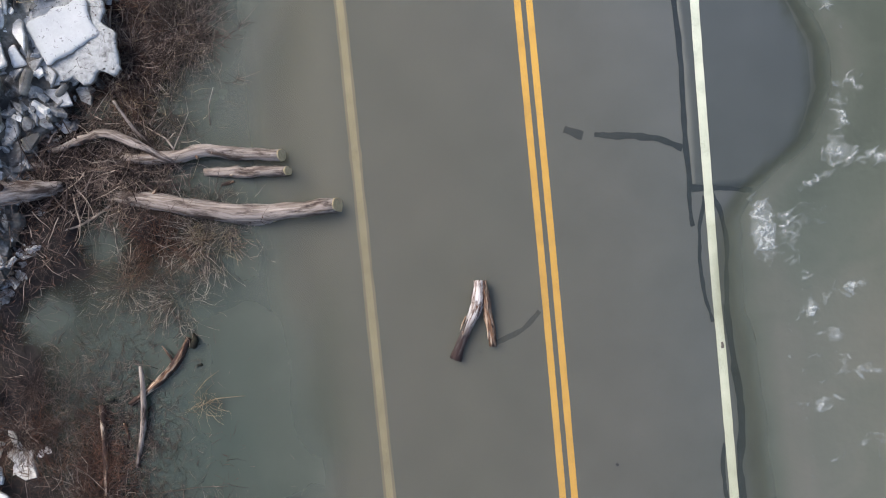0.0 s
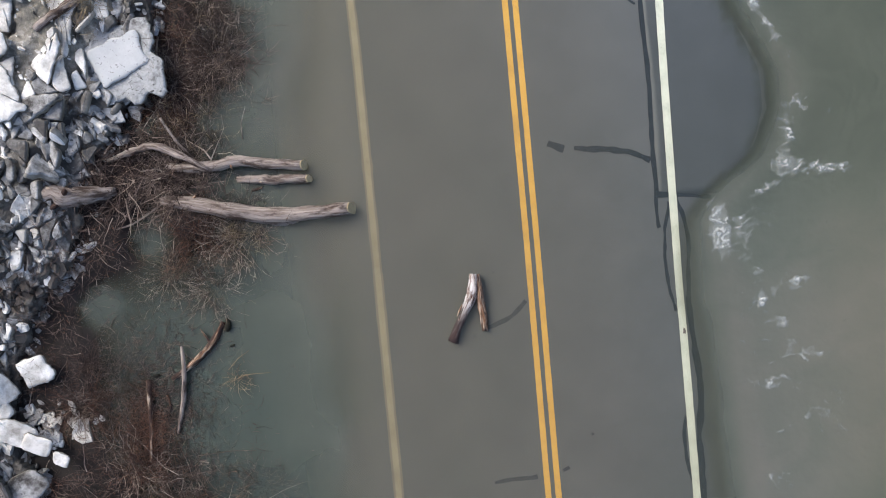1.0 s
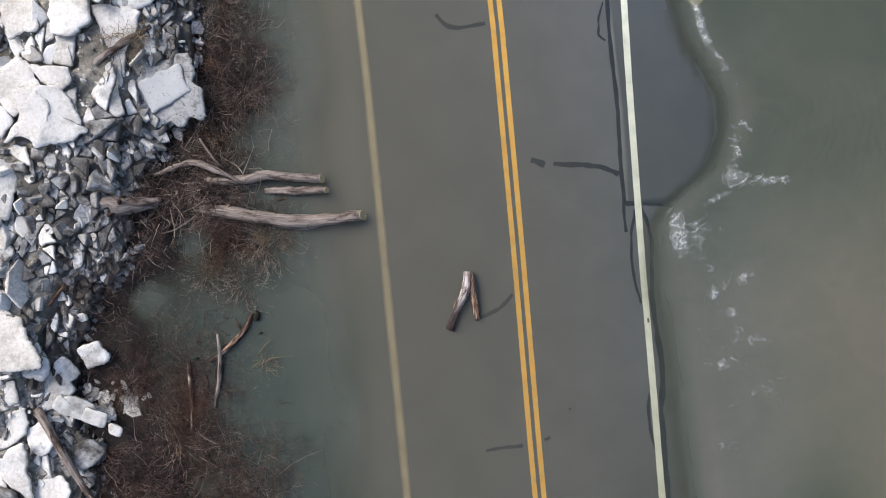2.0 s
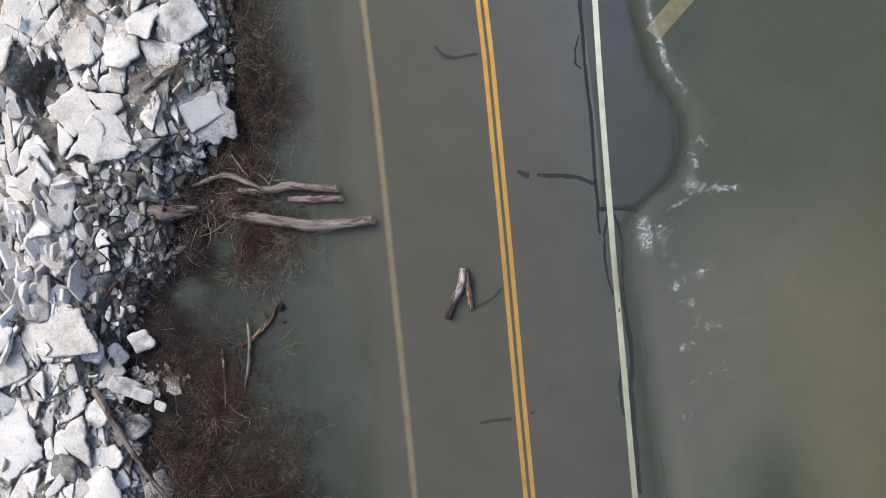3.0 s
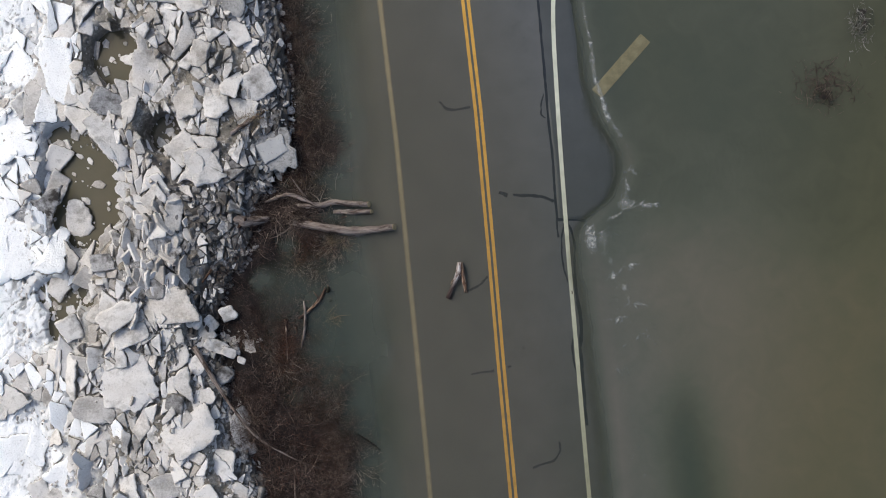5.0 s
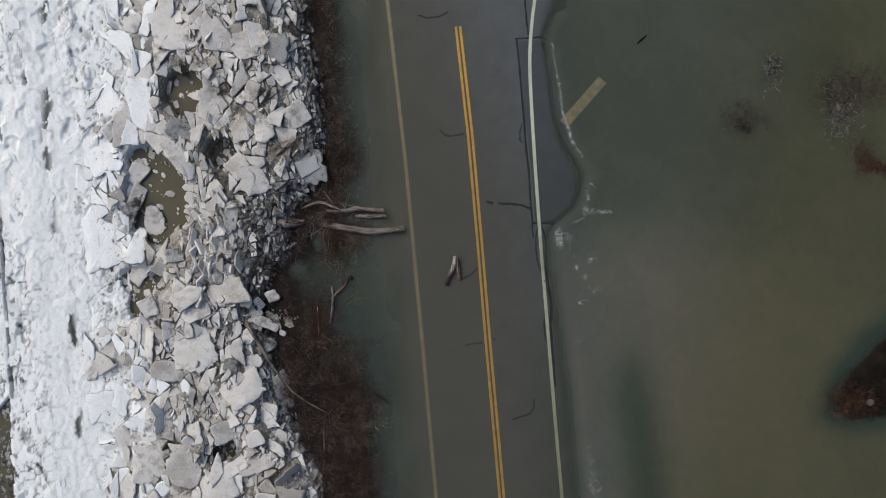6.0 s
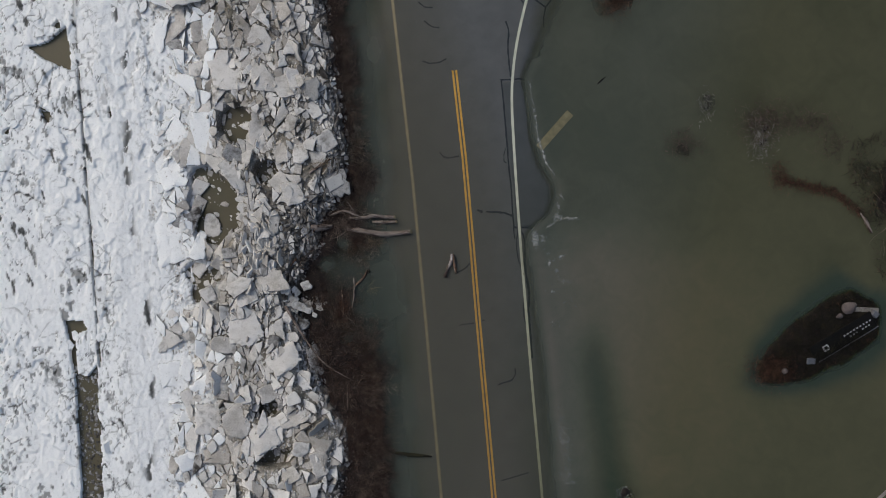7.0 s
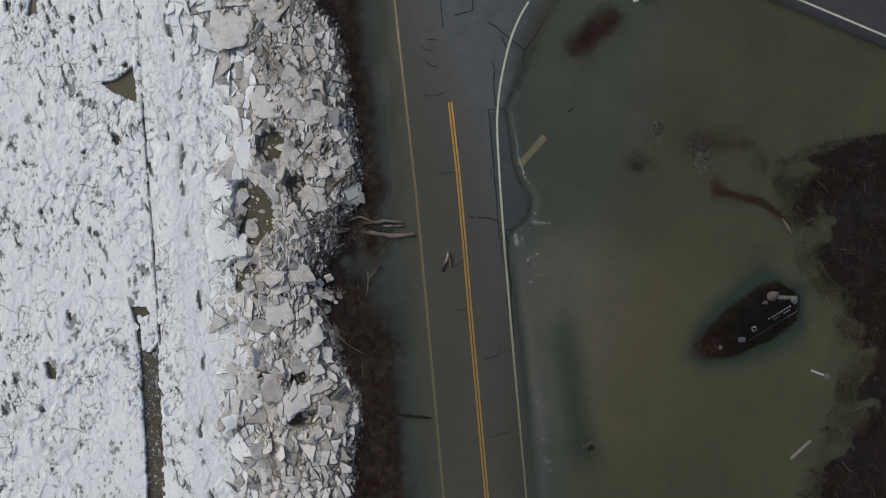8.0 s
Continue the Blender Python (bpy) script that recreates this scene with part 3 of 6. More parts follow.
def ribbon(name, points, width, material, parent, lift, height=road_z, label="", uneven=0.0):
    """A flat painted or poured band along a line on the pavement, with a few millimetres of body."""
    p = np.array(points, float)
    w = width * (1 + uneven * (fbm(p[:, 0] * 5 + 3.3, p[:, 1] * 5) - 0.5) * 2)
    a, b = offset_line(p, 0.5 * w[:, None]), offset_line(p, -0.5 * w[:, None])
    verts, faces = [], []
    for q, r in zip(a, b):
        verts += [(*q, float(height(*q)) + lift), (*r, float(height(*r)) + lift)]
    faces = [(2 * k, 2 * k + 1, 2 * k + 3, 2 * k + 2) for k in range(len(p) - 1)]
    return tagged(skirted(raw(name, verts, faces, material, parent), lift), label)


def side_z(x, y):
    """Height of the joining road: its first metres are drowned."""
    return float(road_z(min(x, 4.0), max(y, 19.0))) - 0.008 - 0.16 * float(step(17, 11, x))


curve = smooth_path(side_road_line(), 400)
side = offset_line(curve, -0.9)
inner = offset_line(curve, 7.5)
sv, sf = [], []
for k in range(len(curve)):
    for c in range(7):
        q = side[k] + (inner[k] - side[k]) * c / 6
        sv.append((*q, side_z(*q)))
for k in range(len(curve) - 1):
    for c in range(6):
        i = k * 7 + c
        sf.append((i, i + 1, i + 8, i + 7))
side_road = tagged(skirted(raw("side_road", sv, sf, DRY, None, True), 0.35), "dark cracked asphalt of the joining road, above the flood", "road", kind="structure")
tagged(skirted(strip("road_end", lambda y: 0 * y - 5.3, lambda y: 0 * y + 12.0, np.concatenate([np.arange(22.3, 70, 1.0), np.arange(75, 700, 25.0)]), 12, lambda x, y: road_z(min(x, 3.5), y) - 0.012, DRY), 0.35), "dry grey asphalt where the road rises out of the flood", "road", kind="structure")

ys = np.concatenate([np.arange(-598, -58, 10.0), np.arange(-58, 12.24, 0.25)])
for off in (-0.118, 0.118):
    ribbon("yellow_line", np.stack([off + np.interp(ys, [-20, -5, 0, 6, 12], [0.0, 0.02, 0.06, 0.07, -0.06]), ys], 1), 0.135, YELLOW, road, 0.006, label="yellow centre line paint", uneven=0.08)
ys = np.concatenate([np.arange(-598, -58, 10.0), np.arange(-58, 22, 0.25)])
ribbon("paint_margin", np.stack([left_line_x(ys), ys], 1), 0.235, LINE_BLUR, road, 0.003, label="dull rim that paints the edge line's blur through water", uneven=0.2)
ribbon("edge_line", np.stack([left_line_x(ys), ys], 1), 0.14, CREAM, road, 0.006, label="edge line paint, tan to match a white line seen through brown water", uneven=0.1)
ys = np.concatenate([np.arange(-598, -58, 10.0), np.arange(-58, 20.0, 0.25)])
ribbon("edge_line", np.stack([edge_line_x(ys), ys], 1), 0.175, WHITE, road, 0.012, label="white edge line paint", uneven=0.1)
ribbon("edge_line", curve, 0.175, WHITE, side_road, 0.012, side_z, "white edge line paint")

ys = np.arange(0.86, 11.05, 0.2)
patch = strip("asphalt_patch", lambda y: 0 * y + 3.02 + 0.06 * (fbm(y * 2, 1.0) - 0.5), lambda y: shoulder_x(y) - 0.02, ys, 14, lambda x, y: road_z(x, y) + 0.006, PATCH, road)
tagged(skirted(patch, 0.006), "newer dark blue-grey asphalt patch")


ys = np.concatenate([np.arange(-58, -24, 1.0), np.arange(-24, 12.5, 0.2)])
def gravel_top(off):
    """Height of the washed gravel against the distance from the pavement's edge."""
    return -0.29 - 0.04 * step(-0.3, 0.3, off) - 0.95 * step(0.2, 2.4, off) - 0.6 * step(-0.1, -0.8, off)


def gravel_z(x, y):
    return float(gravel_top(x - shoulder_x(y) + 0.9 * (fbm(x * 1.1, y * 1.1, 3) - 0.5)) + 0.16 * (fbm(x * 3.5, y * 3.5) - 0.5))


gravel = strip("gravel_shoulder", lambda y: shoulder_x(y) - 1.1, lambda y: shoulder_x(y) + 2.3, ys, 34, gravel_z, GRAVEL)
tagged(skirted(gravel, 0.3), "washed-out sandy gravel shoulder under silty water", "shoulder", kind="structure")


def seal(points, width=0.10, lift=0.009):
    """A poured tar line over a crack in the road."""
    p = smooth_path(points, max(6, int(4 * len(points) + 10)))
    p = p + 0.05 * np.stack([fbm(p[:, 0] * 4, p[:, 1] * 4) - 0.5, fbm(p[:, 0] * 4 + 9, p[:, 1] * 4) - 0.5], 1)
    ribbon("crack_seal", p, width, TAR, road, lift, uneven=0.6, label="black poured tar crack seal")


seal([(3.05, 11.05), (3.08, 9.5), (3.06, 7.5), (3.04, 5.0), (3.08, 3.8), (3.01, 2.0), (3.02, 0.95)], 0.11, 0.010)
seal([(2.97, 11.05), (3.9, 11.02), (4.85, 10.98)], 0.09, 0.011)
seal([(3.02, 0.95), (3.33, 0.92), (3.8, 0.86), (4.3, 0.78)], 0.10, 0.011)
seal([(3.00, 0.95), (2.98, 0.55), (3.01, 0.18)], 0.07)
seal([(3.30, 0.75), (3.14, 0.2), (3.06, -0.72), (3.12, -1.3), (3.22, -1.75)], 0.07)
seal([(3.42, 0.8), (3.60, 0.4), (3.68, -0.22), (3.62, -0.9), (3.56, -1.45)], 0.10)
seal([(3.56, -1.45), (3.53, -2.0), (3.58, -2.6), (3.66, -3.5), (3.55, -4.3), (3.47, -4.9), (3.47, -6.2), (3.44, -8.0)], 0.15)
seal([(3.22, -4.2), (3.14, -4.7), (3.14, -5.2), (3.24, -5.7)], 0.07)
seal([(0.64, 2.36), (0.95, 2.22), (1.0, 2.2)], 0.16)
seal([(1.22, 2.2), (1.6, 2.12), (1.97, 2.10), (2.5, 1.98), (2.95, 1.76)], 0.13)
seal([(-0.21, -1.22), (-0.42, -1.42), (-0.65, -1.6), (-1.11, -1.75)], 0.10)
seal([(2.94, 6.39), (2.77, 5.95), (2.75, 5.52), (2.92, 5.37)], 0.06)
seal([(-1.55, 6.5), (-1.35, 6.2), (-0.99, 6.06), (-0.27, 6.14)], 0.10)
seal([(2.21, -8.6), (2.25, -8.95), (1.95, -9.4), (1.4, -9.5), (0.96, -9.62)], 0.09)
seal([(-1.31, -5.35), (-0.8, -5.3), (-0.3, -5.3)], 0.09)
seal([(0.3, -5.2), (0.45, -5.15)], 0.08)
seal([(-2.2, 12.83), (-1.7, 12.62), (-1.1, 12.62), (-0.52, 12.85)], 0.10)
seal([(-1.8, 15.55), (-1.3, 15.1), (-0.8, 15.0)], 0.09)
seal([(-2.1, 16.9), (-1.7, 16.5), (-1.15, 16.4)], 0.09)
seal([(-1.6, 17.4), (-0.6, 17.25)], 0.08)
seal([(0.6, -16.1), (1.5, -15.95), (2.5, -15.75)], 0.09)
seal([(-0.12, 21.6), (-0.08, 20.0), (-0.1, 18.2)], 0.09)
seal([(2.55, 21.8), (2.56, 20.5), (2.55, 19.4), (1.9, 19.32), (1.0, 19.15)], 0.12)
seal([(3.7, 18.3), (4.3, 17.9), (5.27, 16.85), (6.55, 15.75)], 0.11)
seal([(6.55, 15.75), (7.4, 16.7), (8.9, 18.8)], 0.10)
seal([(6.55, 15.75), (6.35, 15.1), (6.3, 14.4)], 0.08)
seal([(1.02, -4.40), (1.07, -4.44)], 0.06)
ribbon("paint_stain", [(3.36, -2.18), (3.37, -2.24), (3.36, -2.30)], 0.06, STONE, road, 0.015, label="rusty stain on the paint", uneven=0.6)
for bend in ([(30.2, 19.0), (31.4, 19.3), (32.6, 18.5)], [(33.0, 20.0), (33.4, 18.8), (34.6, 18.2), (36.0, 18.4)]):
    ribbon("crack_seal", smooth_path(bend, 14), 0.11, TAR, side_road, 0.012, side_z, "black poured tar crack seal", 0.6)
seal([(4.7, 17.0), (4.95, 16.3), (5.2, 15.9)], 0.09)
seal([(3.72, 15.0), (3.9, 14.4), (3.72, 13.4), (3.68, 12.2), (3.72, 11.2)], 0.10)


def water_depth(x, y):
    on_road = (x > -5.7) & (x < shoulder_x(np.minimum(y, 23))) & (y < 23)
    bed = np.where(on_road, road_z(x, y), far_ground_z(x, y))
    off = x - shoulder_x(np.minimum(y, 23))
    bed = np.where((off > -1.0) & (off < 2.3) & (y < 12.5), np.maximum(bed, gravel_top(off)), bed)
    d = np.clip(-bed, 0, 3)
    verge = step(-3.9, -7.2, x + 1.8 * (fbm(x * 0.45, y * 0.3) - 0.5))
    d = np.where((x < -3.8) & (x > -7.3), (1 - verge) * np.clip(-road_z(-3.8, y), 0, 1) + verge * np.clip(-far_ground_z(x, y), 0.0, 1), d)
    d = np.where(x < ice_right(y) - 0.4, 1.5, d)
    d = d + 0.34 * step(-0.8, 0.05, off) * (x > 3) * (y < 12.5)
    return np.where(on_road | (d > 1), d, d + 0.03)


def water_silt(x, y):
    """Brown silt from the washed-out shoulder, in green flood water."""
    plume = step(2.4, -2.4, y + 0.25 * (x - 5) + 4 * (fbm(x * 0.3, y * 0.3) - 0.5)) * step(-26, -8, y) * step(4.0, 5.0, x) * (1 - 0.7 * step(8, 20, x))
    on_road = step(-6.8, -3.4, x + 2.4 * (fbm(x * 0.4 + 3, y * 0.28) - 0.5)) * (1 - step(3.0, 5.0, x)) * (1 - 0.6 * step(1.0, 3.5, x))
    still = step(-9, -12, x)
    streak = np.exp(-(((x - 7.3 + 0.05 * y) / 1.2) ** 2)) * 1.3 * step(-5, -9, y) * (1 - step(-17, -21, y))
    land = step(4.5, 7, x) * (0.16 - 0.08 * np.exp(-(((x - 10) / 8) ** 2) - ((y - 6) / 6) ** 2))
    rim = np.exp(-(((x - shoulder_x(np.minimum(y, 23))) / 0.45) ** 2)) * (y < 12.5)
    moat = np.exp(-(((island_reach(x, y) - 1.0) / 0.55) ** 2)) * (x > 14)
    return np.clip(0.34 + land + 0.38 * plume + 0.62 * on_road + 0.6 * still - 0.5 * streak - 0.9 * moat + 0.28 * rim, 0, 1)


water = tagged(sheet("water", spread(-30, 40, 0.3, 2500), spread(-28, 28, 0.3, 2500), lambda x, y: 0 * x + 0.006 * (fbm(x * 0.7, y * 0.7) - 0.5), WATER, attributes={"depth": water_depth, "silt": water_silt, "ripple": lambda x, y: np.exp(-(((x - 9.5) / 3.5) ** 2) - ((y - 2.4) / 2.2) ** 2), "field": lambda x, y: step(4.6, 8, x) * (0.30 + 0.75 * step(8, 19, x - 0.35 * y)) - 0.8 * (x > 14) * np.exp(-(((island_reach(x, y) - 1.0) / 0.6) ** 2)) + 0.8 * step(-10, -12, x)}), "brown-green silty flood water over road and fields", "water", kind="structure")


# ---- foam where the flood pours over the broken shoulder ----
def foam_amount(x, y):
    edge = shoulder_x(y)
    past = x - edge
    def patch(px, py, wide, high, much):
        return much * np.exp(-(((x - px) / wide) ** 2) - ((y - py) / high) ** 2)

    # the fall with its plume, the boil below the shoulder and the patches that drift off it
    fall = np.maximum.reduce([patch(6.05, 1.40, 0.34, 0.26, 1.9), patch(6.15, 2.15, 0.20, 0.55, 1.25), patch(6.45, 2.75, 0.22, 0.22, 0.9), patch(6.9, 1.22, 0.75, 0.17, 1.0), patch(7.2, 2.5, 0.3, 0.2, 0.6)])
    boil = np.maximum.reduce([patch(4.38, -0.05, 0.24, 0.62, 1.45), patch(4.88, -0.12, 0.24, 0.50, 1.0), patch(5.4, -0.2, 0.4, 0.5, 0.62)])
    rags = np.maximum.reduce([patch(4.5, -1.0, 0.14, 0.16, 0.8), patch(5.12, -1.05, 0.22, 0.12, 1.0), patch(5.18, -1.55, 0.13, 0.40, 0.9), patch(5.5, -2.3, 0.30, 0.15, 1.15), patch(4.7, -2.65, 0.12, 0.2, 0.9), patch(5.28, -3.0, 0.13, 0.28, 0.9), patch(5.45, -4.7, 0.25, 0.2, 0.75), patch(6.0, -1.3, 0.3, 0.2, 0.55)])
    seam = np.exp(-(((y - 0.80 - 0.42 * (x - 5.4)) / 0.11) ** 2)) * step(4.7, 5.3, x) * step(6.2, 5.9, x) * 0.9
    drift = step(1.0, -0.6, y) * np.maximum(np.exp(-(((past - 0.75) / 0.5) ** 2)), 0.6 * np.exp(-(((past - 1.4) / 1.1) ** 2))) * (0.25 + 0.75 * step(-8, -1, y))
    u, v = x + 0.1 * y, y - 0.1 * x
    tail = np.maximum(seam, drift * (0.30 + 2.6 * step(0.50, 0.66, fbm(u * 1.9 + 5, v * 2.4, 3))) * 0.27)
    south = step(-9, -13, y) * np.exp(-(((past - 0.4) / 0.5) ** 2)) * 0.45
    lip = np.exp(-(((past - 0.10) / 0.12) ** 2)) * step(3.0, 5, y) * (1 - step(10, 11.2, y)) * 1.3
    shore = np.exp(-(((x - 9.0) / 0.6) ** 2 + ((y + 17.5) / 0.5) ** 2)) * 0.9
    env = np.maximum.reduce([fall, boil, rags, tail, south, lip, shore])
    wx, wy = 0.8 * x + 0.6 * fbm(x * 2.1, y * 2.1), 1.25 * y + 0.6 * fbm(x * 2.1 + 40, y * 2.1)
    lace = np.clip(1 - np.abs(2 * fbm(wx * 3.2, wy * 3.2, 5) - 1) * 6, 0, 1)
    body = np.sqrt(env) * (0.70 + 1.1 * (fbm(x * 1.1 + 3, y * 1.1, 4) - 0.45))
    return body - (0.80 - 0.40 * lace - 0.38 * fbm(x * 7, y * 7, 3))


foam = sheet("foam", np.arange(4.0, 10, 0.024), np.arange(-22, 11.5, 0.024), lambda x, y: 0.012 + 0.10 * np.clip(foam_amount(x, y), 0, 0.6) * fbm(x * 9, y * 9, 2), FOAM, keep=lambda x, y: foam_amount(x, y) > 0.0, attributes={"thick": lambda x, y: np.clip(1.5 * foam_amount(x, y), 0, 0.85)}, smooth=False)
tagged(foam, "white broken foam on flood water at the washed-out shoulder", "foam", kind="stuff")


def eddy_amount(x, y):
    env = np.maximum(np.exp(-(((x + 0.95) / 0.3) ** 2 + ((y + 0.55) / 0.22) ** 2)), np.exp(-(((x + 1.2) / 0.35) ** 2 + ((y + 1.9) / 0.15) ** 2)))
    lace = np.clip(1 - np.abs(2 * fbm(x * 5 + 3, y * 7, 4) - 1) * 7, 0, 1)
    return env * lace - 0.35


eddy = sheet("foam", np.arange(-2.2, -0.2, 0.02), np.arange(-2.5, 0.2, 0.02), lambda x, y: 0 * x + 0.012, FOAM, keep=lambda x, y: eddy_amount(x, y) > 0, attributes={"thick": lambda x, y: np.clip(1.3 * eddy_amount(x, y), 0, 0.7)}, smooth=False)
tagged(eddy, "thin flecks of foam round the forked log", "foam", kind="stuff")

# ---- river ice ----
def poly_inside(x, y, corners):
    inside = np.zeros(np.shape(x), bool)
    for (ax, ay), (bx, by) in zip(corners, corners[1:] + corners[:1]):
        cross = ((ay > y) != (by > y)) & (x < (bx - ax) * (y - ay) / (by - ay + 1e-9) + ax)
        inside ^= cross
    return inside


def lead_inside(x, y):
    """Open places in the ice sheet: a long lead, a three-cornered hole and small ones."""
    wob = 0.25 * (fbm(x * 1.5, y * 1.5) - 0.5)
    lead = poly_inside(x + wob, y + wob, [(-27.55, -6.2), (-26.7, -6.55), (-25.9, -5.7), (-26.05, -9), (-26.25, -14), (-26.6, -24), (-28.1, -24), (-27.75, -14), (-27.6, -9)])
    tri = poly_inside(x + wob, y + wob, [(-29.0, 16.2), (-27.5, 16.4), (-26.1, 17.4), (-25.95, 14.3), (-27.4, 14.9)])
    wedge = poly_inside(x + wob, y + wob, [(-27.9, -2.6), (-26.6, -2.7), (-26.4, -3.4), (-27.2, -3.6), (-27.35, -6.3), (-27.65, -6.3)])
    slot = poly_inside(x + wob, y + wob, [(-34.6, 22.2), (-34.1, 24.2), (-33.5, 24.2), (-33.7, 22.4)])
    pond = poly_inside(x + wob, y + wob, [(-35.5, -6.6), (-35.1, -6.4), (-34.5, -7.4), (-34.7, -8.2), (-35.2, -7.9)])
    gap = (np.abs(x + 25.62 - 0.012 * (y - 5)) < 0.07 + 0.1 * (fbm(y * 0.6, 2.0) - 0.45)) & (y < 15) & (y > -6)
    small = fbm(x * 0.75 + 50, y * 0.35, 6) > 0.80
    return lead | tri | wedge | slot | pond | gap | (small & (x < ridge_left(y) - 0.8))


def plates(x, y, seed=0):
    """Cells of broken plates: distance to the nearest joint, and each plate's own value."""
    i, j = np.floor(x).astype(int), np.floor(y).astype(int)
    first, second, own = np.full(np.shape(x), 9.0), np.full(np.shape(x), 9.0), np.zeros(np.shape(x))
    for a in (-1, 0, 1):
        for b in (-1, 0, 1):
            u, v = (i + a + seed) % 256, (j + b + 3 * seed) % 256
            d = np.hypot(i + a + TABLE[u, v] - x, j + b + TABLE[v, u] - y)
            second = np.where(d < first, first, np.minimum(second, d))
            own = np.where(d < first, TABLE[(u * 7 + 3) % 256, (v * 5 + 1) % 256], own)
            first = np.minimum(first, d)
    return second - first, own


def ice_broken(x, y):
    """How far the sheet is broken up: calmer in the band next to the jam."""
    calm = np.exp(-(((x + 23.6) / 1.5) ** 2))
    return np.clip(fbm(x * 0.16 + 5, y * 0.12, 3) * 1.5 - 0.25 - 0.3 * calm, 0, 1)


def ice_wet(x, y):
    """Open cracks between plates, dark nicks and thin dirt on the sheet."""
    wx, wy = x + 0.7 * (fbm(x * 0.9, y * 0.9, 3) - 0.5), y + 0.7 * (fbm(x * 0.9 + 30, y * 0.9, 3) - 0.5)
    broken = step(0.50, 0.66, fbm(x * 0.17 + 5, y * 0.13 + 2, 3) + 0.10 * step(-28, -34, x) * step(4, -6, y))
    far, _ = plates(wx * 0.62, wy * 0.5, 4)
    near, _ = plates(wx * 1.6, wy * 1.25, 21)
    wide = 0.10 * fbm(x * 0.8 + 9, y * 0.8, 3) ** 2
    big = step(wide, 0.3 * wide, far) * step(0.36, 0.56, fbm(x * 0.5 + 70, y * 0.4, 3)) * (0.4 + 0.6 * broken)
    small = step(0.11, 0.03, near) * broken * step(0.46, 0.62, fbm(x * 0.9 + 15, y * 0.7, 3))
    grain = step(0.42, 0.58, fbm(x * 3.4, y * 2.6, 3))
    u, v = 0.96 * x + 0.28 * y, 0.96 * y - 0.28 * x
    nicks = step(0.70, 0.74, fbm(u * 2.6, v * 0.8, 4)) * step(0.47, 0.58, fbm(x * 0.33 + 11, y * 0.2))
    flecks = step(0.675, 0.72, fbm(x * 4.6 + 2, y * 2.8, 3)) * 0.75 * step(0.42, 0.58, fbm(x * 0.6 + 21, y * 0.5, 3))
    row = np.exp(-(((x + 22.6 + 0.4 * np.sin(0.35 * y)) / 0.35) ** 2)) * step(0.56, 0.62, fbm(x * 2.2, y * 0.9 + 7, 4))
    dirt = 0.5 * step(0.67, 0.76, fbm(x * 0.45 + 77, y * 0.38, 4)) * grain
    holes = step(0.68, 0.695, fbm(x * 0.8 + 33, y * 0.42, 5)) * grain * 0.7
    rim = np.exp(-np.abs(x + 25.62 - 0.012 * (y - 5)) / 0.10) * (y < 22) * (y > -6)
    calm = 1 - 0.85 * np.exp(-(((x + 22.8) / 1.6) ** 2))
    return np.clip(calm * (0.95 * big + 0.6 * small + 0.95 * nicks + 0.9 * flecks + 0.35 * dirt + holes) + 0.95 * row + 0.6 * rim, 0, 1)


def ice_z(x, y):
    broken = ice_broken(x, y)
    wx, wy = x + 0.5 * fbm(x * 1.2, y * 1.2), y + 0.5 * fbm(x * 1.2 + 30, y * 1.2)
    _, own = plates(wx * 1.5, wy * 1.1, 9)
    z = 0.30 + 0.10 * (fbm(x * 0.5, y * 0.25) - 0.5) + 0.05 * (fbm(x * 2.2, y * 1.4, 4) - 0.5) + 0.09 * (fbm(x * 5, y * 3.6, 3) - 0.5)
    z = z + 0.17 * broken * (own - 0.5) * (0.7 + fbm(x * 1.5, y * 1.5, 2))
    return z + 0.12 * np.exp(-(((x + 23.9) / 1.0) ** 2)) - 0.035 * ice_wet(x, y)


ice_xs = np.concatenate([np.array([-900, -500, -300, -200, -140, -100, -80, -66, -56, -50, -46, -43]), np.arange(-41, -17.0, 0.075)])
ice_ys = np.concatenate([np.array([-900, -500, -250, -140, -90, -60, -46, -38, -32, -28]), np.arange(-26, 26.01, 0.08), np.array([28, 32, 38, 46, 60, 90, 140, 250, 500, 900])])
ice_sheet = sheet("ice_sheet", ice_xs, ice_ys, ice_z, RIVER_ICE, keep=lambda x, y: (x < ridge_left(y) + 0.9 + 1.2 * (fbm(x * 0.8, y * 0.8) - 0.5)) & ~lead_inside(x, y), attributes={"wet": ice_wet})
tagged(skirted(ice_sheet, 0.35), "white snow-covered river ice, cracked, with open leads", "ice sheet", kind="structure")

POOLS = [(-17.0, 3.9, 1.6, 2.2), (-15.1, 9.6, 1.0, 1.2), (-13.2, 6.1, 0.8, 0.8), (-17.6, 6.3, 0.8, 0.6), (-14.6, -9.8, 0.9, 0.6), (-14.3, -13.0, 1.1, 0.5), (-18.8, -0.9, 0.9, 1.2), (-17.2, -0.4, 0.6, 0.5), (-19.6, 12.0, 0.4, 0.9)]


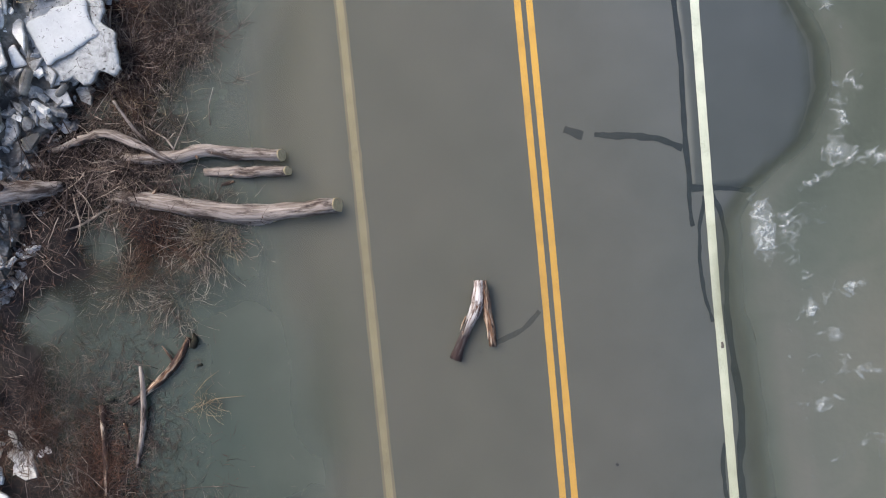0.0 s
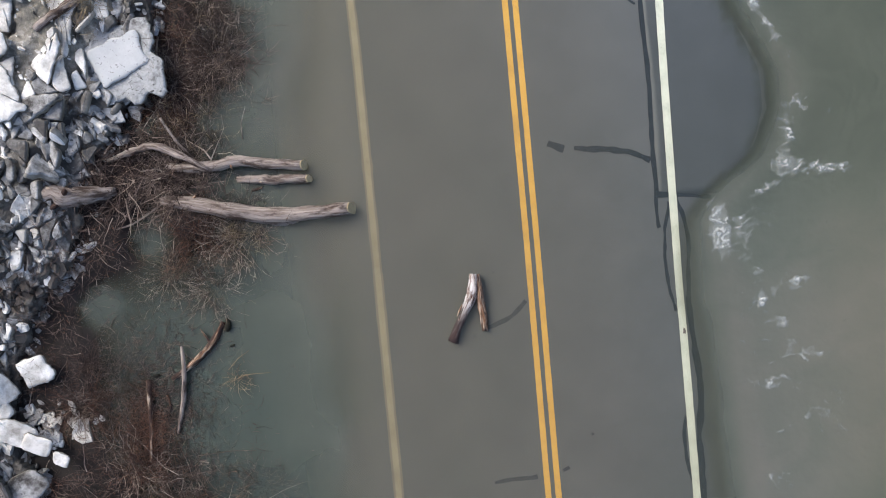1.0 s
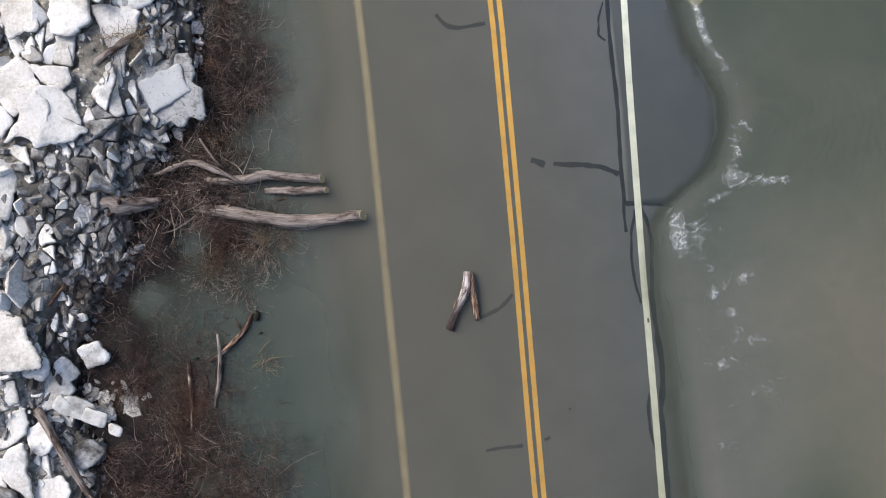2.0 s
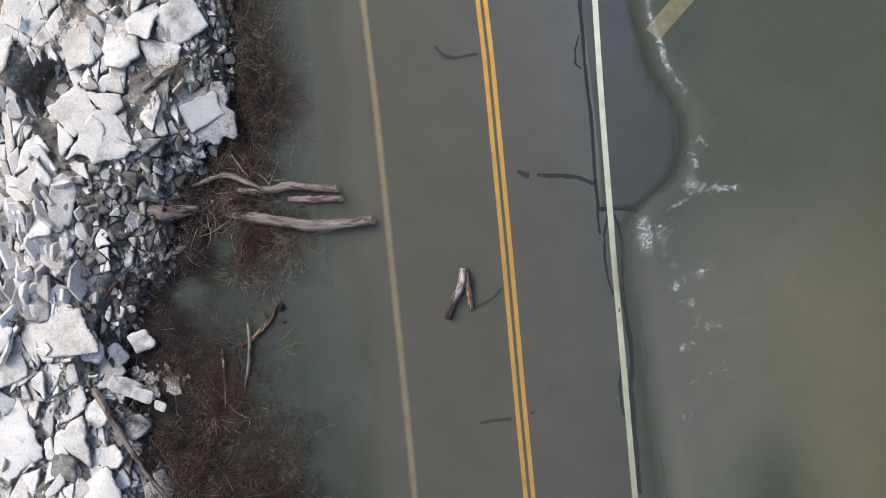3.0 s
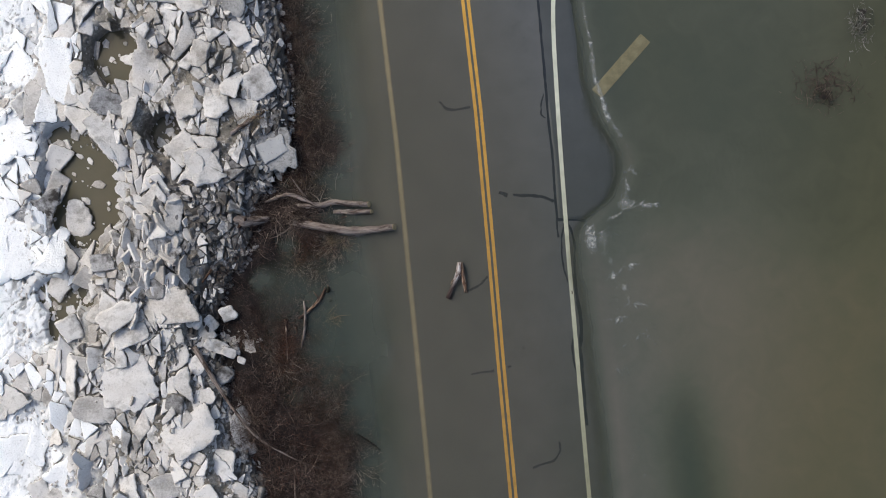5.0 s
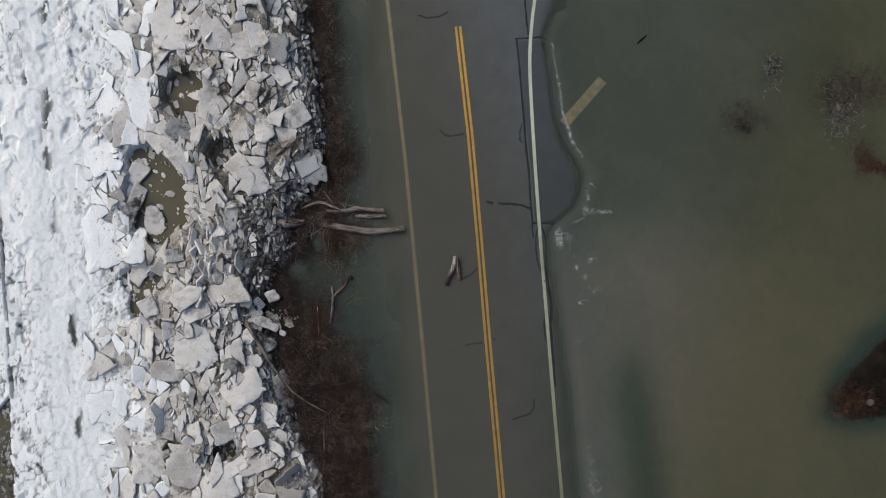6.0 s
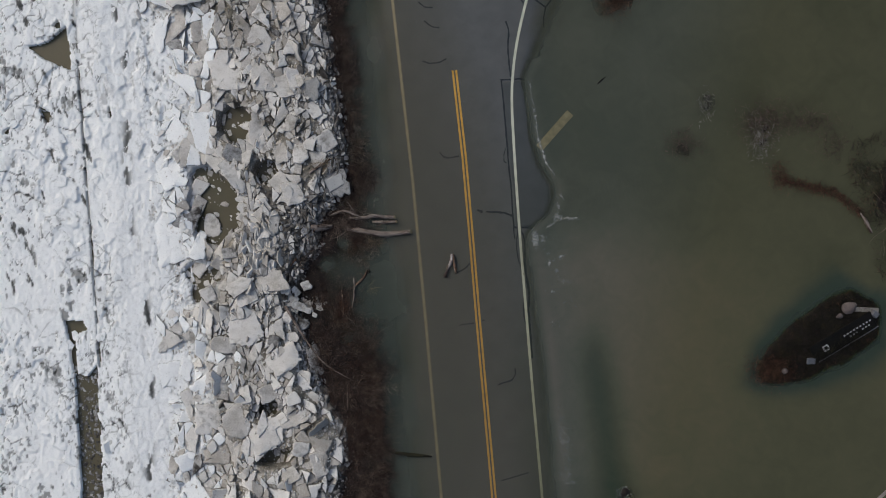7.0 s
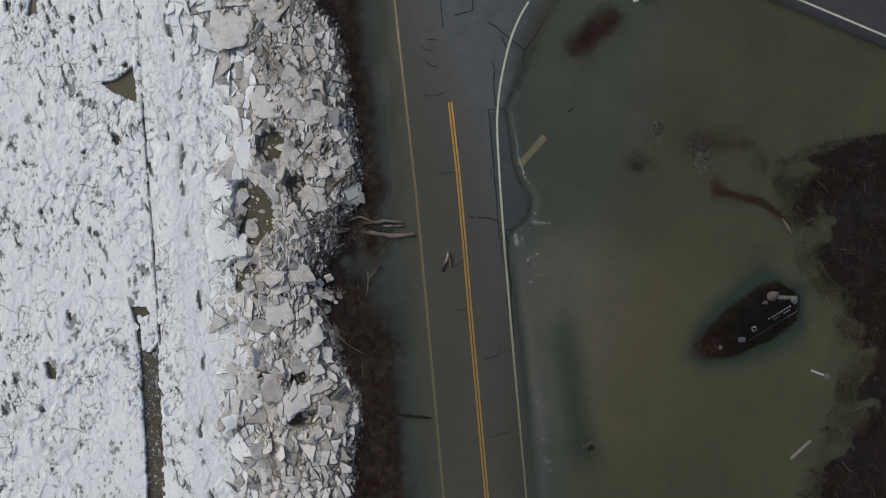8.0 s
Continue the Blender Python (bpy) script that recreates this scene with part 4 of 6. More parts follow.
def ridge_z(x, y):
    """The heap of slush and crushed ice under the floes."""
    a, b = ridge_left(y), ice_right(y)
    u = np.clip((x - a) / (b - a), 0, 1)
    h = 0.22 + 0.75 * np.clip(u * 2.2, 0, 1) * step(1.08, 0.80, u) + 0.6 * (fbm(x * 0.45, y * 0.45) - 0.5) * step(0, 0.25, u) * step(1.05, 0.8, u)
    h = h + 0.26 * (fbm(x * 1.8, y * 1.8) - 0.5) + 0.22 * (fbm(x * 5.5, y * 5.5, 3) - 0.5)
    for cx, cy, rx, ry in POOLS:
        far = ((x - cx) / rx) ** 2 + ((y - cy) / ry) ** 2 + 0.5 * (fbm(x * 1.5, y * 1.5) - 0.5)
        h = h - (h + 0.45) * step(1.8, 0.7, far)
    return h


def shore_dirt(y):
    """How many metres of the jam are gritty, from its edge inward."""
    return 0.45 + 3.0 * np.exp(-(((np.asarray(y, float) - 1.5) / 2.7) ** 2))


def gully(x, y):
    """A muddy furrow that runs slantwise into the jam, and a hollow at the foot of the fallen tree."""
    across = (x + 12.9) * 0.91 + (y - 3.7) * 0.42
    along = (y - 3.7) * 0.91 - (x + 12.9) * 0.42
    return np.maximum(0.8 * np.exp(-((across / 0.5) ** 2)) * step(2.4, 1.2, np.abs(along)), np.exp(-(((x + 12.7) / 0.6) ** 2 + ((y + 3.1) / 0.5) ** 2)))


def slush_mud(x, y):
    near = ice_right(y) - x
    smear = 1.6 * (fbm(x * 0.9, y * 0.9, 4) - 0.5)
    return np.clip(step(1.15, 0.55, near / shore_dirt(y) + smear) + gully(x, y) * (1 + smear), 0, 1) * (0.55 + 0.9 * (fbm(x * 4, y * 4, 3) - 0.2))


slush = sheet("ice_slush", np.arange(-24, -7.8, 0.09), np.arange(-28, 28.01, 0.09), ridge_z, SLUSH, keep=lambda x, y: (x > ridge_left(y) - 0.4) & (x < ice_right(y) + 0.1 + 0.5 * (fbm(x * 2, y * 2) - 0.5)), attributes={"mud": slush_mud, "snow": lambda x, y: 0.9 * step(4.4, 1.0, x - ridge_left(y) + 3.0 * (fbm(x * 0.9 + 4, y * 0.9, 4) - 0.5))})
tagged(skirted(slush, 0.4), "grey-brown slush and crushed ice with muddy pools", "slush", kind="stuff")


def cut(poly, nx, ny, c):
    """The part of a convex outline on the side nx * x + ny * y <= c."""
    out = []
    for (ax, ay), (bx, by) in zip(poly, poly[1:] + poly[:1]):
        da, db = nx * ax + ny * ay - c, nx * bx + ny * by - c
        if da <= 0:
            out.append((ax, ay))
        if (da < 0) != (db < 0):
            f = da / (da - db)
            out.append((ax + f * (bx - ax), ay + f * (by - ay)))
    return out


def worn(poly, r, cell=0.08):
    """The outline of a broken plate: slightly rounded corners, ragged sides, a bite here and there."""
    line = []
    for (ax, ay), (bx, by) in zip(poly, poly[1:] + poly[:1]):
        k = 1 + int(math.hypot(bx - ax, by - ay) / cell)
        line += [(ax + q / k * (bx - ax), ay + q / k * (by - ay)) for q in range(k)]
    p = np.array(line)
    n = len(p)
    for _ in range(1 if n < 24 else 2):
        p = 0.22 * np.roll(p, 1, 0) + 0.56 * p + 0.22 * np.roll(p, -1, 0)
    size = math.sqrt(np.abs(p[:, 0]).max() * np.abs(p[:, 1]).max()) + 0.05
    way = np.roll(p, -1, 0) - np.roll(p, 1, 0)
    way /= np.linalg.norm(way, axis=1)[:, None] + 1e-9
    out = np.stack([way[:, 1], -way[:, 0]], 1)
    slow = np.interp(np.arange(n), np.arange(0, n + 3, 3), r.randn(n // 3 + 3)[: len(np.arange(0, n + 3, 3))])
    push = 0.034 * min(size, 1.0) * slow + 0.016 * min(1, size) * r.randn(n)
    for _ in range(r.poisson(0.8 + 1.2 * size)):
        k, wide = r.randint(n), r.uniform(0.8, 3.5)
        far = np.minimum(np.abs(np.arange(n) - k), n - np.abs(np.arange(n) - k))
        push -= min(0.18, 0.16 * size) * r.rand() * np.exp(-((far / wide) ** 2))
    return p + out * push[:, None]


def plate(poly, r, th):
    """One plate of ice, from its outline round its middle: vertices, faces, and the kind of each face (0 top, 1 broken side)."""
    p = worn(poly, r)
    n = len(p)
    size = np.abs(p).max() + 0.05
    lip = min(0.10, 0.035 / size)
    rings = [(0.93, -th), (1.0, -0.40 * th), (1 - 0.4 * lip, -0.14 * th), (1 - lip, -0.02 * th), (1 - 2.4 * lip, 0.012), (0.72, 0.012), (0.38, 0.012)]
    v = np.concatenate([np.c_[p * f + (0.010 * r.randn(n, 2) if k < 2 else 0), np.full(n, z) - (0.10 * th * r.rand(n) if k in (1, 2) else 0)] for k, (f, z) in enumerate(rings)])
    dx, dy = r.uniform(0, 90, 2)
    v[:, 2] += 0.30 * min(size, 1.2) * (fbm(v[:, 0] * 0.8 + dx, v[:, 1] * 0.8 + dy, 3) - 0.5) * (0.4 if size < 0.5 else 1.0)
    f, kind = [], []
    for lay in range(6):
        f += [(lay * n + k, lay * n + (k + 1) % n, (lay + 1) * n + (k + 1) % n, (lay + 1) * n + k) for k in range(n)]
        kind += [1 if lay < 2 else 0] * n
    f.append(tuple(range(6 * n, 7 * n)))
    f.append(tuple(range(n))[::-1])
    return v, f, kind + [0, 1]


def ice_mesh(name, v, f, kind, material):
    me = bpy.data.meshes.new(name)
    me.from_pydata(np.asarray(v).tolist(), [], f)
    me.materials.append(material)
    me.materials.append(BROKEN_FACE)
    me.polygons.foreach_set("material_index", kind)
    me.polygons.foreach_set("use_smooth", [True] * len(f))
    me.update()
    return me


def chipped(rng, w, l, corners):
    """A plate's rough outline: an oval of ice that broke along a few straight lines."""
    poly = [(-0.5 * w, -0.5 * l), (0.5 * w, -0.5 * l), (0.5 * w, 0.5 * l), (-0.5 * w, 0.5 * l)]
    start = rng.random()
    for k in range(corners):
        a = (k + start + 0.7 * (rng.random() - 0.5)) * 2 * math.pi / corners
        nx, ny = math.cos(a), math.sin(a)
        reach = abs(0.5 * w * nx) + abs(0.5 * l * ny)
        poly = cut(poly, nx, ny, reach * rng.uniform(0.58, 0.95))
    return poly


FLOES = []


def floe(x, y, w, l, turn=0.0, tilt=6.0, toward=0.0, lift=0.12, material=None, th=None, label="pale grey-white broken ice floe in the ice jam", corners=None):
    """A named large plate: place, width, length, turn, and its tilt toward a direction, in degrees."""
    rng = random.Random(int(abs(x * 131 + y * 977) * 10))
    v, f, kind = plate(chipped(rng, w, l, corners or rng.randint(3, 5)), np.random.RandomState(rng.randint(0, 99999)), th or min(0.12 + 0.08 * rng.random(), 0.14 * min(w, l) + 0.02))
    ob = new("ice_floe", ice_mesh("ice_floe", v, f, kind, material or ICE))
    if x < ridge_left(y) + 1.5 and not material:
        ob.data.materials[0] = RIVER_ICE
    z = max(float(ridge_z(x, y)), 0.02) + 0.04 + 0.5 * lift
    ob.matrix_world = pose(x, y, z) @ pose(0, 0, 0, 0, 0, toward) @ pose(0, 0, 0, tilt) @ pose(0, 0, 0, 0, 0, turn - toward)
    FLOES.append((x, y, 0.42 * min(w, l) + 0.06 * (w + l)))
    return tagged(ob, label, "ice floe", "floes of the ice jam")


floe(-13.5, 9.1, 1.35, 3.1, -4, 7, 60, 0.30, corners=5)
floe(-12.21, 7.43, 1.05, 1.8, 8, 10, 200)
floe(-11.54, 4.61, 1.45, 1.75, 20, 6, 90, 0.25)
floe(-8.95, 4.85, 2.3, 1.9, 8, 5, 300, 0.28, material=SPECKLED, corners=5, label="large speckled grey ice floe at the edge of the ice jam")
floe(-8.75, 5.05, 1.25, 1.15, 20, 5, 300, 0.56, material=PALE_SLAB, corners=4, label="clean white ice floe lying on a speckled one")
floe(-15.54, 6.1, 0.95, 3.2, 27, 18, 120, 0.35, corners=5)
floe(-12.98, 2.65, 0.75, 1.75, -14, 20, 100, 0.3)
floe(-13.56, 3.79, 0.75, 1.2, 20, 10, 30, 0.3)
floe(-13.7, 2.2, 0.8, 1.1, 5, 12, 250, 0.3)
floe(-17.43, 2.91, 1.2, 1.65, 12, 8, 0, 0.2, corners=5)
floe(-18.05, 5.5, 1.2, 1.0, 60, 10, 20, 0.25)
floe(-18.2, 4.3, 0.8, 1.5, -30, 16, 60, 0.3)
floe(-9.14, 7.78, 1.45, 1.35, 30, 12, 80, 0.3)
floe(-11.28, 9.11, 0.8, 1.15, -25, 15, 310, 0.3)
floe(-9.58, 9.98, 1.2, 1.5, 15, 12, 140, 0.3)
floe(-10.93, 7.09, 1.25, 1.6, 0, 9, 180, 0.3)
floe(-13.39, -1.19, 2.0, 1.7, 10, 8, 220, 0.35)
floe(-15.64, -1.45, 2.2, 1.15, 28, 14, 160, 0.4, corners=5)
floe(-15.28, -2.3, 1.75, 1.05, 24, 12, 170, 0.3, corners=5)
floe(-15.73, -4.2, 2.5, 2.55, 15, 5, 200, 0.4, corners=5, label="largest flat white ice floe of the ice jam")
floe(-16.97, -5.25, 1.9, 1.4, -10, 8, 30, 0.22)
floe(-11.31, -1.72, 0.78, 0.66, 15, 8, 60, 0.3, label="small white ice floe stranded in the brush")
floe(-16.97, 0.34, 0.9, 1.15, -35, 16, 40, 0.3)
floe(-16.55, -0.45, 0.6, 0.95, 15, 12, 0, 0.3)
floe(-12.61, -5.09, 1.15, 0.75, 10, 12, 200, 0.35)
floe(-17.82, -1.73, 1.4, 1.1, 20, 10, 10, 0.15)
floe(-18.38, 0.26, 1.1, 1.9, -25, 15, 280, 0.3)
floe(-18.75, -3.2, 0.8, 2.1, -12, 25, 270, 0.35)
floe(-17.93, -3.6, 0.8, 2.4, -6, 28, 270, 0.4)
floe(-12.06, -2.1, 0.6, 0.8, 30, 15, 90, 0.35, corners=5)
floe(-11.9, -3.05, 1.15, 0.6, -25, 14, 30, 0.3, label="white ice floe pushed into the brush")
floe(-12.35, -2.5, 0.9, 1.0, 15, 12, 80, 0.4)
floe(-12.65, -1.9, 0.75, 0.85, -10, 10, 60, 0.4)
floe(-11.35, -3.4, 0.8, 0.42, -30, 12, 40, 0.25, label="white ice floe pushed into the brush")
floe(-10.95, -3.75, 0.5, 0.28, -35, 8, 40, 0.2, label="small white ice floe stranded in the brush")
floe(-12.75, -3.7, 0.7, 0.9, 20, 10, 200, 0.35)
floe(-11.7, -4.29, 0.8, 0.7, 20, 18, 120, 0.2, material=DIRTY, corners=5)
floe(-13.0, -6.4, 2.4, 1.7, 35, 8, 150, 0.35)
floe(-12.05, -7.8, 1.2, 0.95, -8, 10, 200, 0.3)
floe(-13.67, -5.16, 0.85, 1.1, -15, 16, 320, 0.3, material=DIRTY)
floe(-11.2, -6.7, 0.9, 2.3, 5, 16, 80, 0.2, material=DIRTY, label="grey waterlogged ice floe sloping to the mud")
floe(-14.8, -11.5, 2.2, 2.2, 25, 8, 210, 0.35)
floe(-18.8, -10.0, 2.1, 2.1, 0, 6, 120, 0.3, corners=5)
floe(-14.4, -8.6, 1.6, 1.2, 20, 9, 60, 0.35)
floe(-12.7, -9.1, 0.9, 0.95, 15, 10, 150, 0.3)
floe(-13.9, -10.5, 1.6, 0.75, 30, 8, 200, 0.32)
floe(-12.8, -10.5, 2.0, 1.0, 25, 10, 180, 0.36)
floe(-20.8, -6.9, 2.1, 1.9, 5, 5, 80, 0.2, material=RIVER_ICE, label="snow-covered ice floe at the inner edge of the jam")
floe(-20.4, -12.7, 1.3, 1.5, 25, 8, 100, 0.25)
floe(-12.5, -12.4, 1.2, 1.3, -15, 12, 70, 0.3)
floe(-11.4, -13.6, 1.0, 1.7, 12, 14, 90, 0.25)
floe(-13.4, -14.2, 1.3, 1.2, 30, 10, 220, 0.3)
floe(-15.9, -8.4, 0.8, 1.5, 8, 14, 270, 0.3)
floe(-16.6, -10.2, 1.9, 2.3, -20, 7, 100, 0.3)
floe(-19.3, 9.5, 1.6, 1.9, 25, 8, 260, 0.2)
floe(-15.2, 13.0, 2.4, 3.0, 12, 6, 200, 0.4)
floe(-17.3, 9.2, 1.5, 3.2, 8, 5, 100, 0.2, material=RIVER_ICE, label="snow-covered ice floe at the inner edge of the jam")
floe(-15.1, 7.4, 2.2, 1.2, -32, 12, 40, 0.25, material=DIRTY, label="grey waterlogged ice floe by a muddy pool")
floe(-19.7, 6.8, 2.0, 2.4, 10, 5, 240, 0.2)
floe(-12.87, 12.2, 1.5, 2.1, 8, 10, 100, 0.35)
floe(-15.0, 15.3, 1.1, 1.5, 5, 8, 100, 0.3)
floe(-10.86, 12.2, 0.9, 1.5, 10, 14, 100, 0.3)
floe(-10.8, 14.3, 0.85, 1.3, -20, 12, 60, 0.3)
floe(-9.8, 11.4, 1.5, 1.8, 15, 9, 300, 0.3, material=SPECKLED, label="speckled grey ice floe at the edge of the ice jam")
floe(-12.9, 14.9, 1.6, 1.9, -20, 10, 330, 0.35)
floe(-11.5, 11.7, 1.3, 1.6, 15, 12, 150, 0.3)
floe(-17.5, 20.0, 3.6, 4.4, 10, 5, 210, 0.3, label="very large flat white ice floe")
floe(-14.0, 20.2, 2.0, 4.0, 35, 12, 110, 0.35)
floe(-19.9, 2.0, 2.6, 4.3, 3, 3, 240, 0.18, corners=5, label="long flat snowy ice floe beside the ice sheet")

# packed plates fill the heap between the large ones
pr = np.random.RandomState(12)


def area_middle(poly):
    p = np.array(poly)
    q = np.roll(p, -1, 0)
    w = p[:, 0] * q[:, 1] - q[:, 0] * p[:, 1]
    return 0.5 * w.sum(), ((p + q) * w[:, None]).sum(0) / (3 * w.sum() + 1e-12)


def broken(poly):
    """Breaks an outline again and again, across its length, down to uneven pieces."""
    todo, done = [poly], []
    while todo:
        one = todo.pop()
        size, (cx, cy) = area_middle(one)
        near = float(ice_right(cy)) - cx
        if cx + 3 < ridge_left(cy) or near < -3:
            continue
        goal = 0.08 + 2.4 * pr.rand() ** 3.0 * (0.12 if near < 0.8 * shore_dirt(cy) else 0.5 if near < 1.5 * shore_dirt(cy) else 1.0)
        goal *= 1 + 1.6 * float(step(4.5, 1.0, cx - ridge_left(cy)))
        goal *= 0.35 + 1.4 * float(fbm(cx * 0.3 + 2, cy * 0.3, 2)) ** 1.5
        if size < goal:
            done.append((one, size, cx, cy))
            continue
        p = (np.array(one) - (cx, cy)) * (1.0, 0.62)
        axis = np.linalg.eigh(p.T @ p)[1][:, 1]
        a = math.atan2(axis[1], axis[0]) + pr.uniform(-0.75, 0.75)
        nx, ny = math.cos(a), 0.62 * math.sin(a)
        c = nx * cx + ny * cy + pr.uniform(-0.22, 0.22) * math.sqrt(size)
        halves = cut(one, nx, ny, c), cut(one, -nx, -ny, -c)
        todo += [h for h in halves if len(h) > 2]
    return done


PIECES = broken([(-24.0, -26.0), (-7.5, -26.0), (-7.5, 26.0), (-24.0, 26.0)])
PACKS = {"packed_ice": (RUBBLE, [], [], []), "packed_snowy_ice": (RIVER_ICE, [], [], []), "packed_dirty_ice": (DIRTY, [], [], [])}
single = 0
for poly, size, x, y in PIECES:
    if x < ridge_left(y) - 0.3 or x > ice_right(y) - 0.05:
        continue
    poly = [(a - x, b - y) for a, b in poly]
    rad = 0.5 * math.sqrt(size)
    if any(((x - a) / c) ** 2 + ((y - b) / d) ** 2 < 0.8 for a, b, c, d in POOLS) and pr.rand() > 0.10:
        continue
    if any((x - a) ** 2 + (y - b) ** 2 < (0.50 * c) ** 2 for a, b, c in FLOES):
        continue
    edge = sum(math.hypot(a[0] - b[0], a[1] - b[1]) for a, b in zip(poly, poly[1:] + poly[:1]))
    if 12.57 * size / edge**2 < 0.42:
        continue
    grow = 0.88 + 0.24 * pr.rand()
    poly = [(a * grow, b * grow) for a, b in poly]
    v, f, kind = plate(poly, pr, 0.09 + 0.09 * pr.rand())
    steep = pr.rand() < 0.09
    tilt = radians(pr.uniform(30, 60) if steep else 2 + abs(pr.randn()) * 10)
    turn = Matrix.Rotation(pr.uniform(0, 6.28), 3, "Z")
    m = turn @ Matrix.Rotation(tilt, 3, "X") @ turn.transposed() @ Matrix.Rotation(0.14 * pr.randn(), 3, "Z")
    z = float(ridge_z(x, y)) + 0.03 + 0.20 * pr.rand() ** 1.3
    near = float(ice_right(y)) - x
    smeared = float(gully(x, y)) > 0.4
    grit = float(shore_dirt(y))
    dirty = pr.rand() < (0.85 if smeared else 0.85 if near < grit else 0.4 if near < 2.2 * grit - 1.2 else 0.05)
    if (smeared and pr.rand() < 0.8) or (near < 0.8 * grit and rad > 0.16 and pr.rand() < 0.55):
        continue
    snowy = x < ridge_left(y) + 4.0 * pr.rand()
    if single < 225 and -9.0 < y < 10.5 and rad > 0.22:
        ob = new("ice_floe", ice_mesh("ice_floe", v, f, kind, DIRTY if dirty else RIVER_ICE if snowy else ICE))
        ob.matrix_world = Matrix.Translation((x, y, z)) @ m.to_4x4()
        tagged(ob, "tilted broken ice plate on edge in the jam" if steep else ("gritty grey ice floe in the ice jam" if dirty else "pale grey-white broken ice floe in the ice jam"), "ice floe", "floes of the ice jam")
        single += 1
    else:
        _, vs, fs, ks = PACKS["packed_dirty_ice" if dirty else "packed_snowy_ice" if snowy else "packed_ice"]
        b = len(vs)
        vs += (v @ np.array(m).T + [x, y, z]).tolist()
        fs += [tuple(b + k for k in q) for q in f]
        ks += kind
PACK_LABELS = {"packed_ice": "packed plates of pale ice in the jam", "packed_snowy_ice": "packed snow-white plates where the jam meets the ice sheet", "packed_dirty_ice": "packed gritty grey plates of ice in the jam"}
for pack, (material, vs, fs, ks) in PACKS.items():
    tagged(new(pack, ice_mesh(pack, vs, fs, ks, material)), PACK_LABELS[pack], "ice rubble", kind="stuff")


def crushed(name, spots, sizes, material, seed, label, flat=25.0, power=2.2, upright=0.2):
    """Small broken pieces of ice, too many to count."""
    r = np.random.RandomState(seed)
    n, c = len(spots), 6
    size = sizes[0] + (sizes[1] - sizes[0]) * r.rand(n) ** power
    a = (np.arange(c) + 0.8 * (r.rand(n, c) - 0.5)) * 2 * np.pi / c
    rad = size[:, None] * (0.38 + 0.24 * r.rand(n, c))
    loc = np.stack([np.cos(a) * rad, np.sin(a) * rad * r.uniform(0.35, 0.95, n)[:, None], 0 * a], 2)
    th = np.minimum(0.14, 0.25 * size)[:, None, None] * np.array([0, 0, 1.0])
    block = np.stack([loc * [0.93, 0.93, 1] - th, loc - 0.15 * th, loc * [0.94, 0.94, 1]], 1).reshape(n, 3 * c, 3)
    tx = np.radians(np.where(r.rand(n) > upright, r.randn(n) * flat, r.uniform(45, 85, n)))
    ty = np.radians(0.5 * r.randn(n) * flat)
    tz = 1.57 + 2.6 * (fbm(spots[:, 0] * 0.22, spots[:, 1] * 0.22, 2) - 0.5) + 0.5 * r.randn(n)
    for t, (i, j) in ((tx, (1, 2)), (ty, (2, 0)), (tz, (0, 1))):
        co, si = np.cos(t)[:, None], np.sin(t)[:, None]
        p, q = block[..., i] * co - block[..., j] * si, block[..., i] * si + block[..., j] * co
        block[..., i], block[..., j] = p, q
    verts = (block + spots[:, None, :]).reshape(-1, 3)
    k = np.arange(c)
    one = np.concatenate([np.stack([lay + k, lay + (k + 1) % c, lay + c + (k + 1) % c, lay + c + k], 1) for lay in (0, c)] + [np.array([[12, 13, 14, 15], [12, 15, 16, 17]])])
    faces = (one[None] + 3 * c * np.arange(n)[:, None, None]).reshape(-1, 4)
    return tagged(quads(name, verts, faces, material), label, "ice rubble", kind="stuff")


def in_pool(x, y):
    return np.any([((x - a) / c) ** 2 + ((y - b) / d) ** 2 < 0.9 for a, b, c, d in POOLS], 0)


def on_ridge(r, n, dirty):
    """Spots all over the heap, on its clean or on its gritty side."""
    y = r.uniform(-27, 27, n)
    a, b = ridge_left(y), ice_right(y)
    x = a - 0.5 + (b - a + 0.6) * r.rand(n)
    gritty = (x > b - shore_dirt(y) * (0.7 + 0.6 * r.rand(n))) | (gully(x, y) > 0.5)
    ok = (~in_pool(x, y) | (r.rand(n) < 0.04)) & (gritty == dirty)
    x, y = x[ok], y[ok]
    return np.stack([x, y, np.maximum(ridge_z(x, y), 0) + 0.05], 1)


def at_edge(r, n):
    y = r.uniform(-27, 27, n)
    b = ice_right(y)
    x = b + 0.4 - np.abs(r.randn(n)) * 0.9
    return np.stack([x, y, np.maximum(ridge_z(np.minimum(x, b - 0.1), y) * np.where(x < b, 1, 0.35), 0.02) + 0.03], 1)


def on_sheet(r, n):
    y = r.uniform(-26, 26, n)
    x = ridge_left(y) + 0.5 - np.abs(r.randn(n)) * 6.5
    ok = (x > -40) & ~lead_inside(x, y)
    x, y = x[ok], y[ok]
    return np.stack([x, y, ice_z(x, y) - 0.02], 1)


def in_lead(r, n):
    x, y = r.uniform(-28.2, -25.8, n), r.uniform(-25, -5.5, n)
    ok = lead_inside(x, y)
    return np.stack([x, y, 0 * x + 0.03], 1)[ok]


def pool_brash(r, n):
    at = np.array(POOLS)[r.randint(len(POOLS), size=n)]
    x, y = at[:, 0] + 0.55 * at[:, 2] * r.randn(n), at[:, 1] + 0.55 * at[:, 3] * r.randn(n)
    return np.stack([x, y, 0 * x + 0.04], 1)


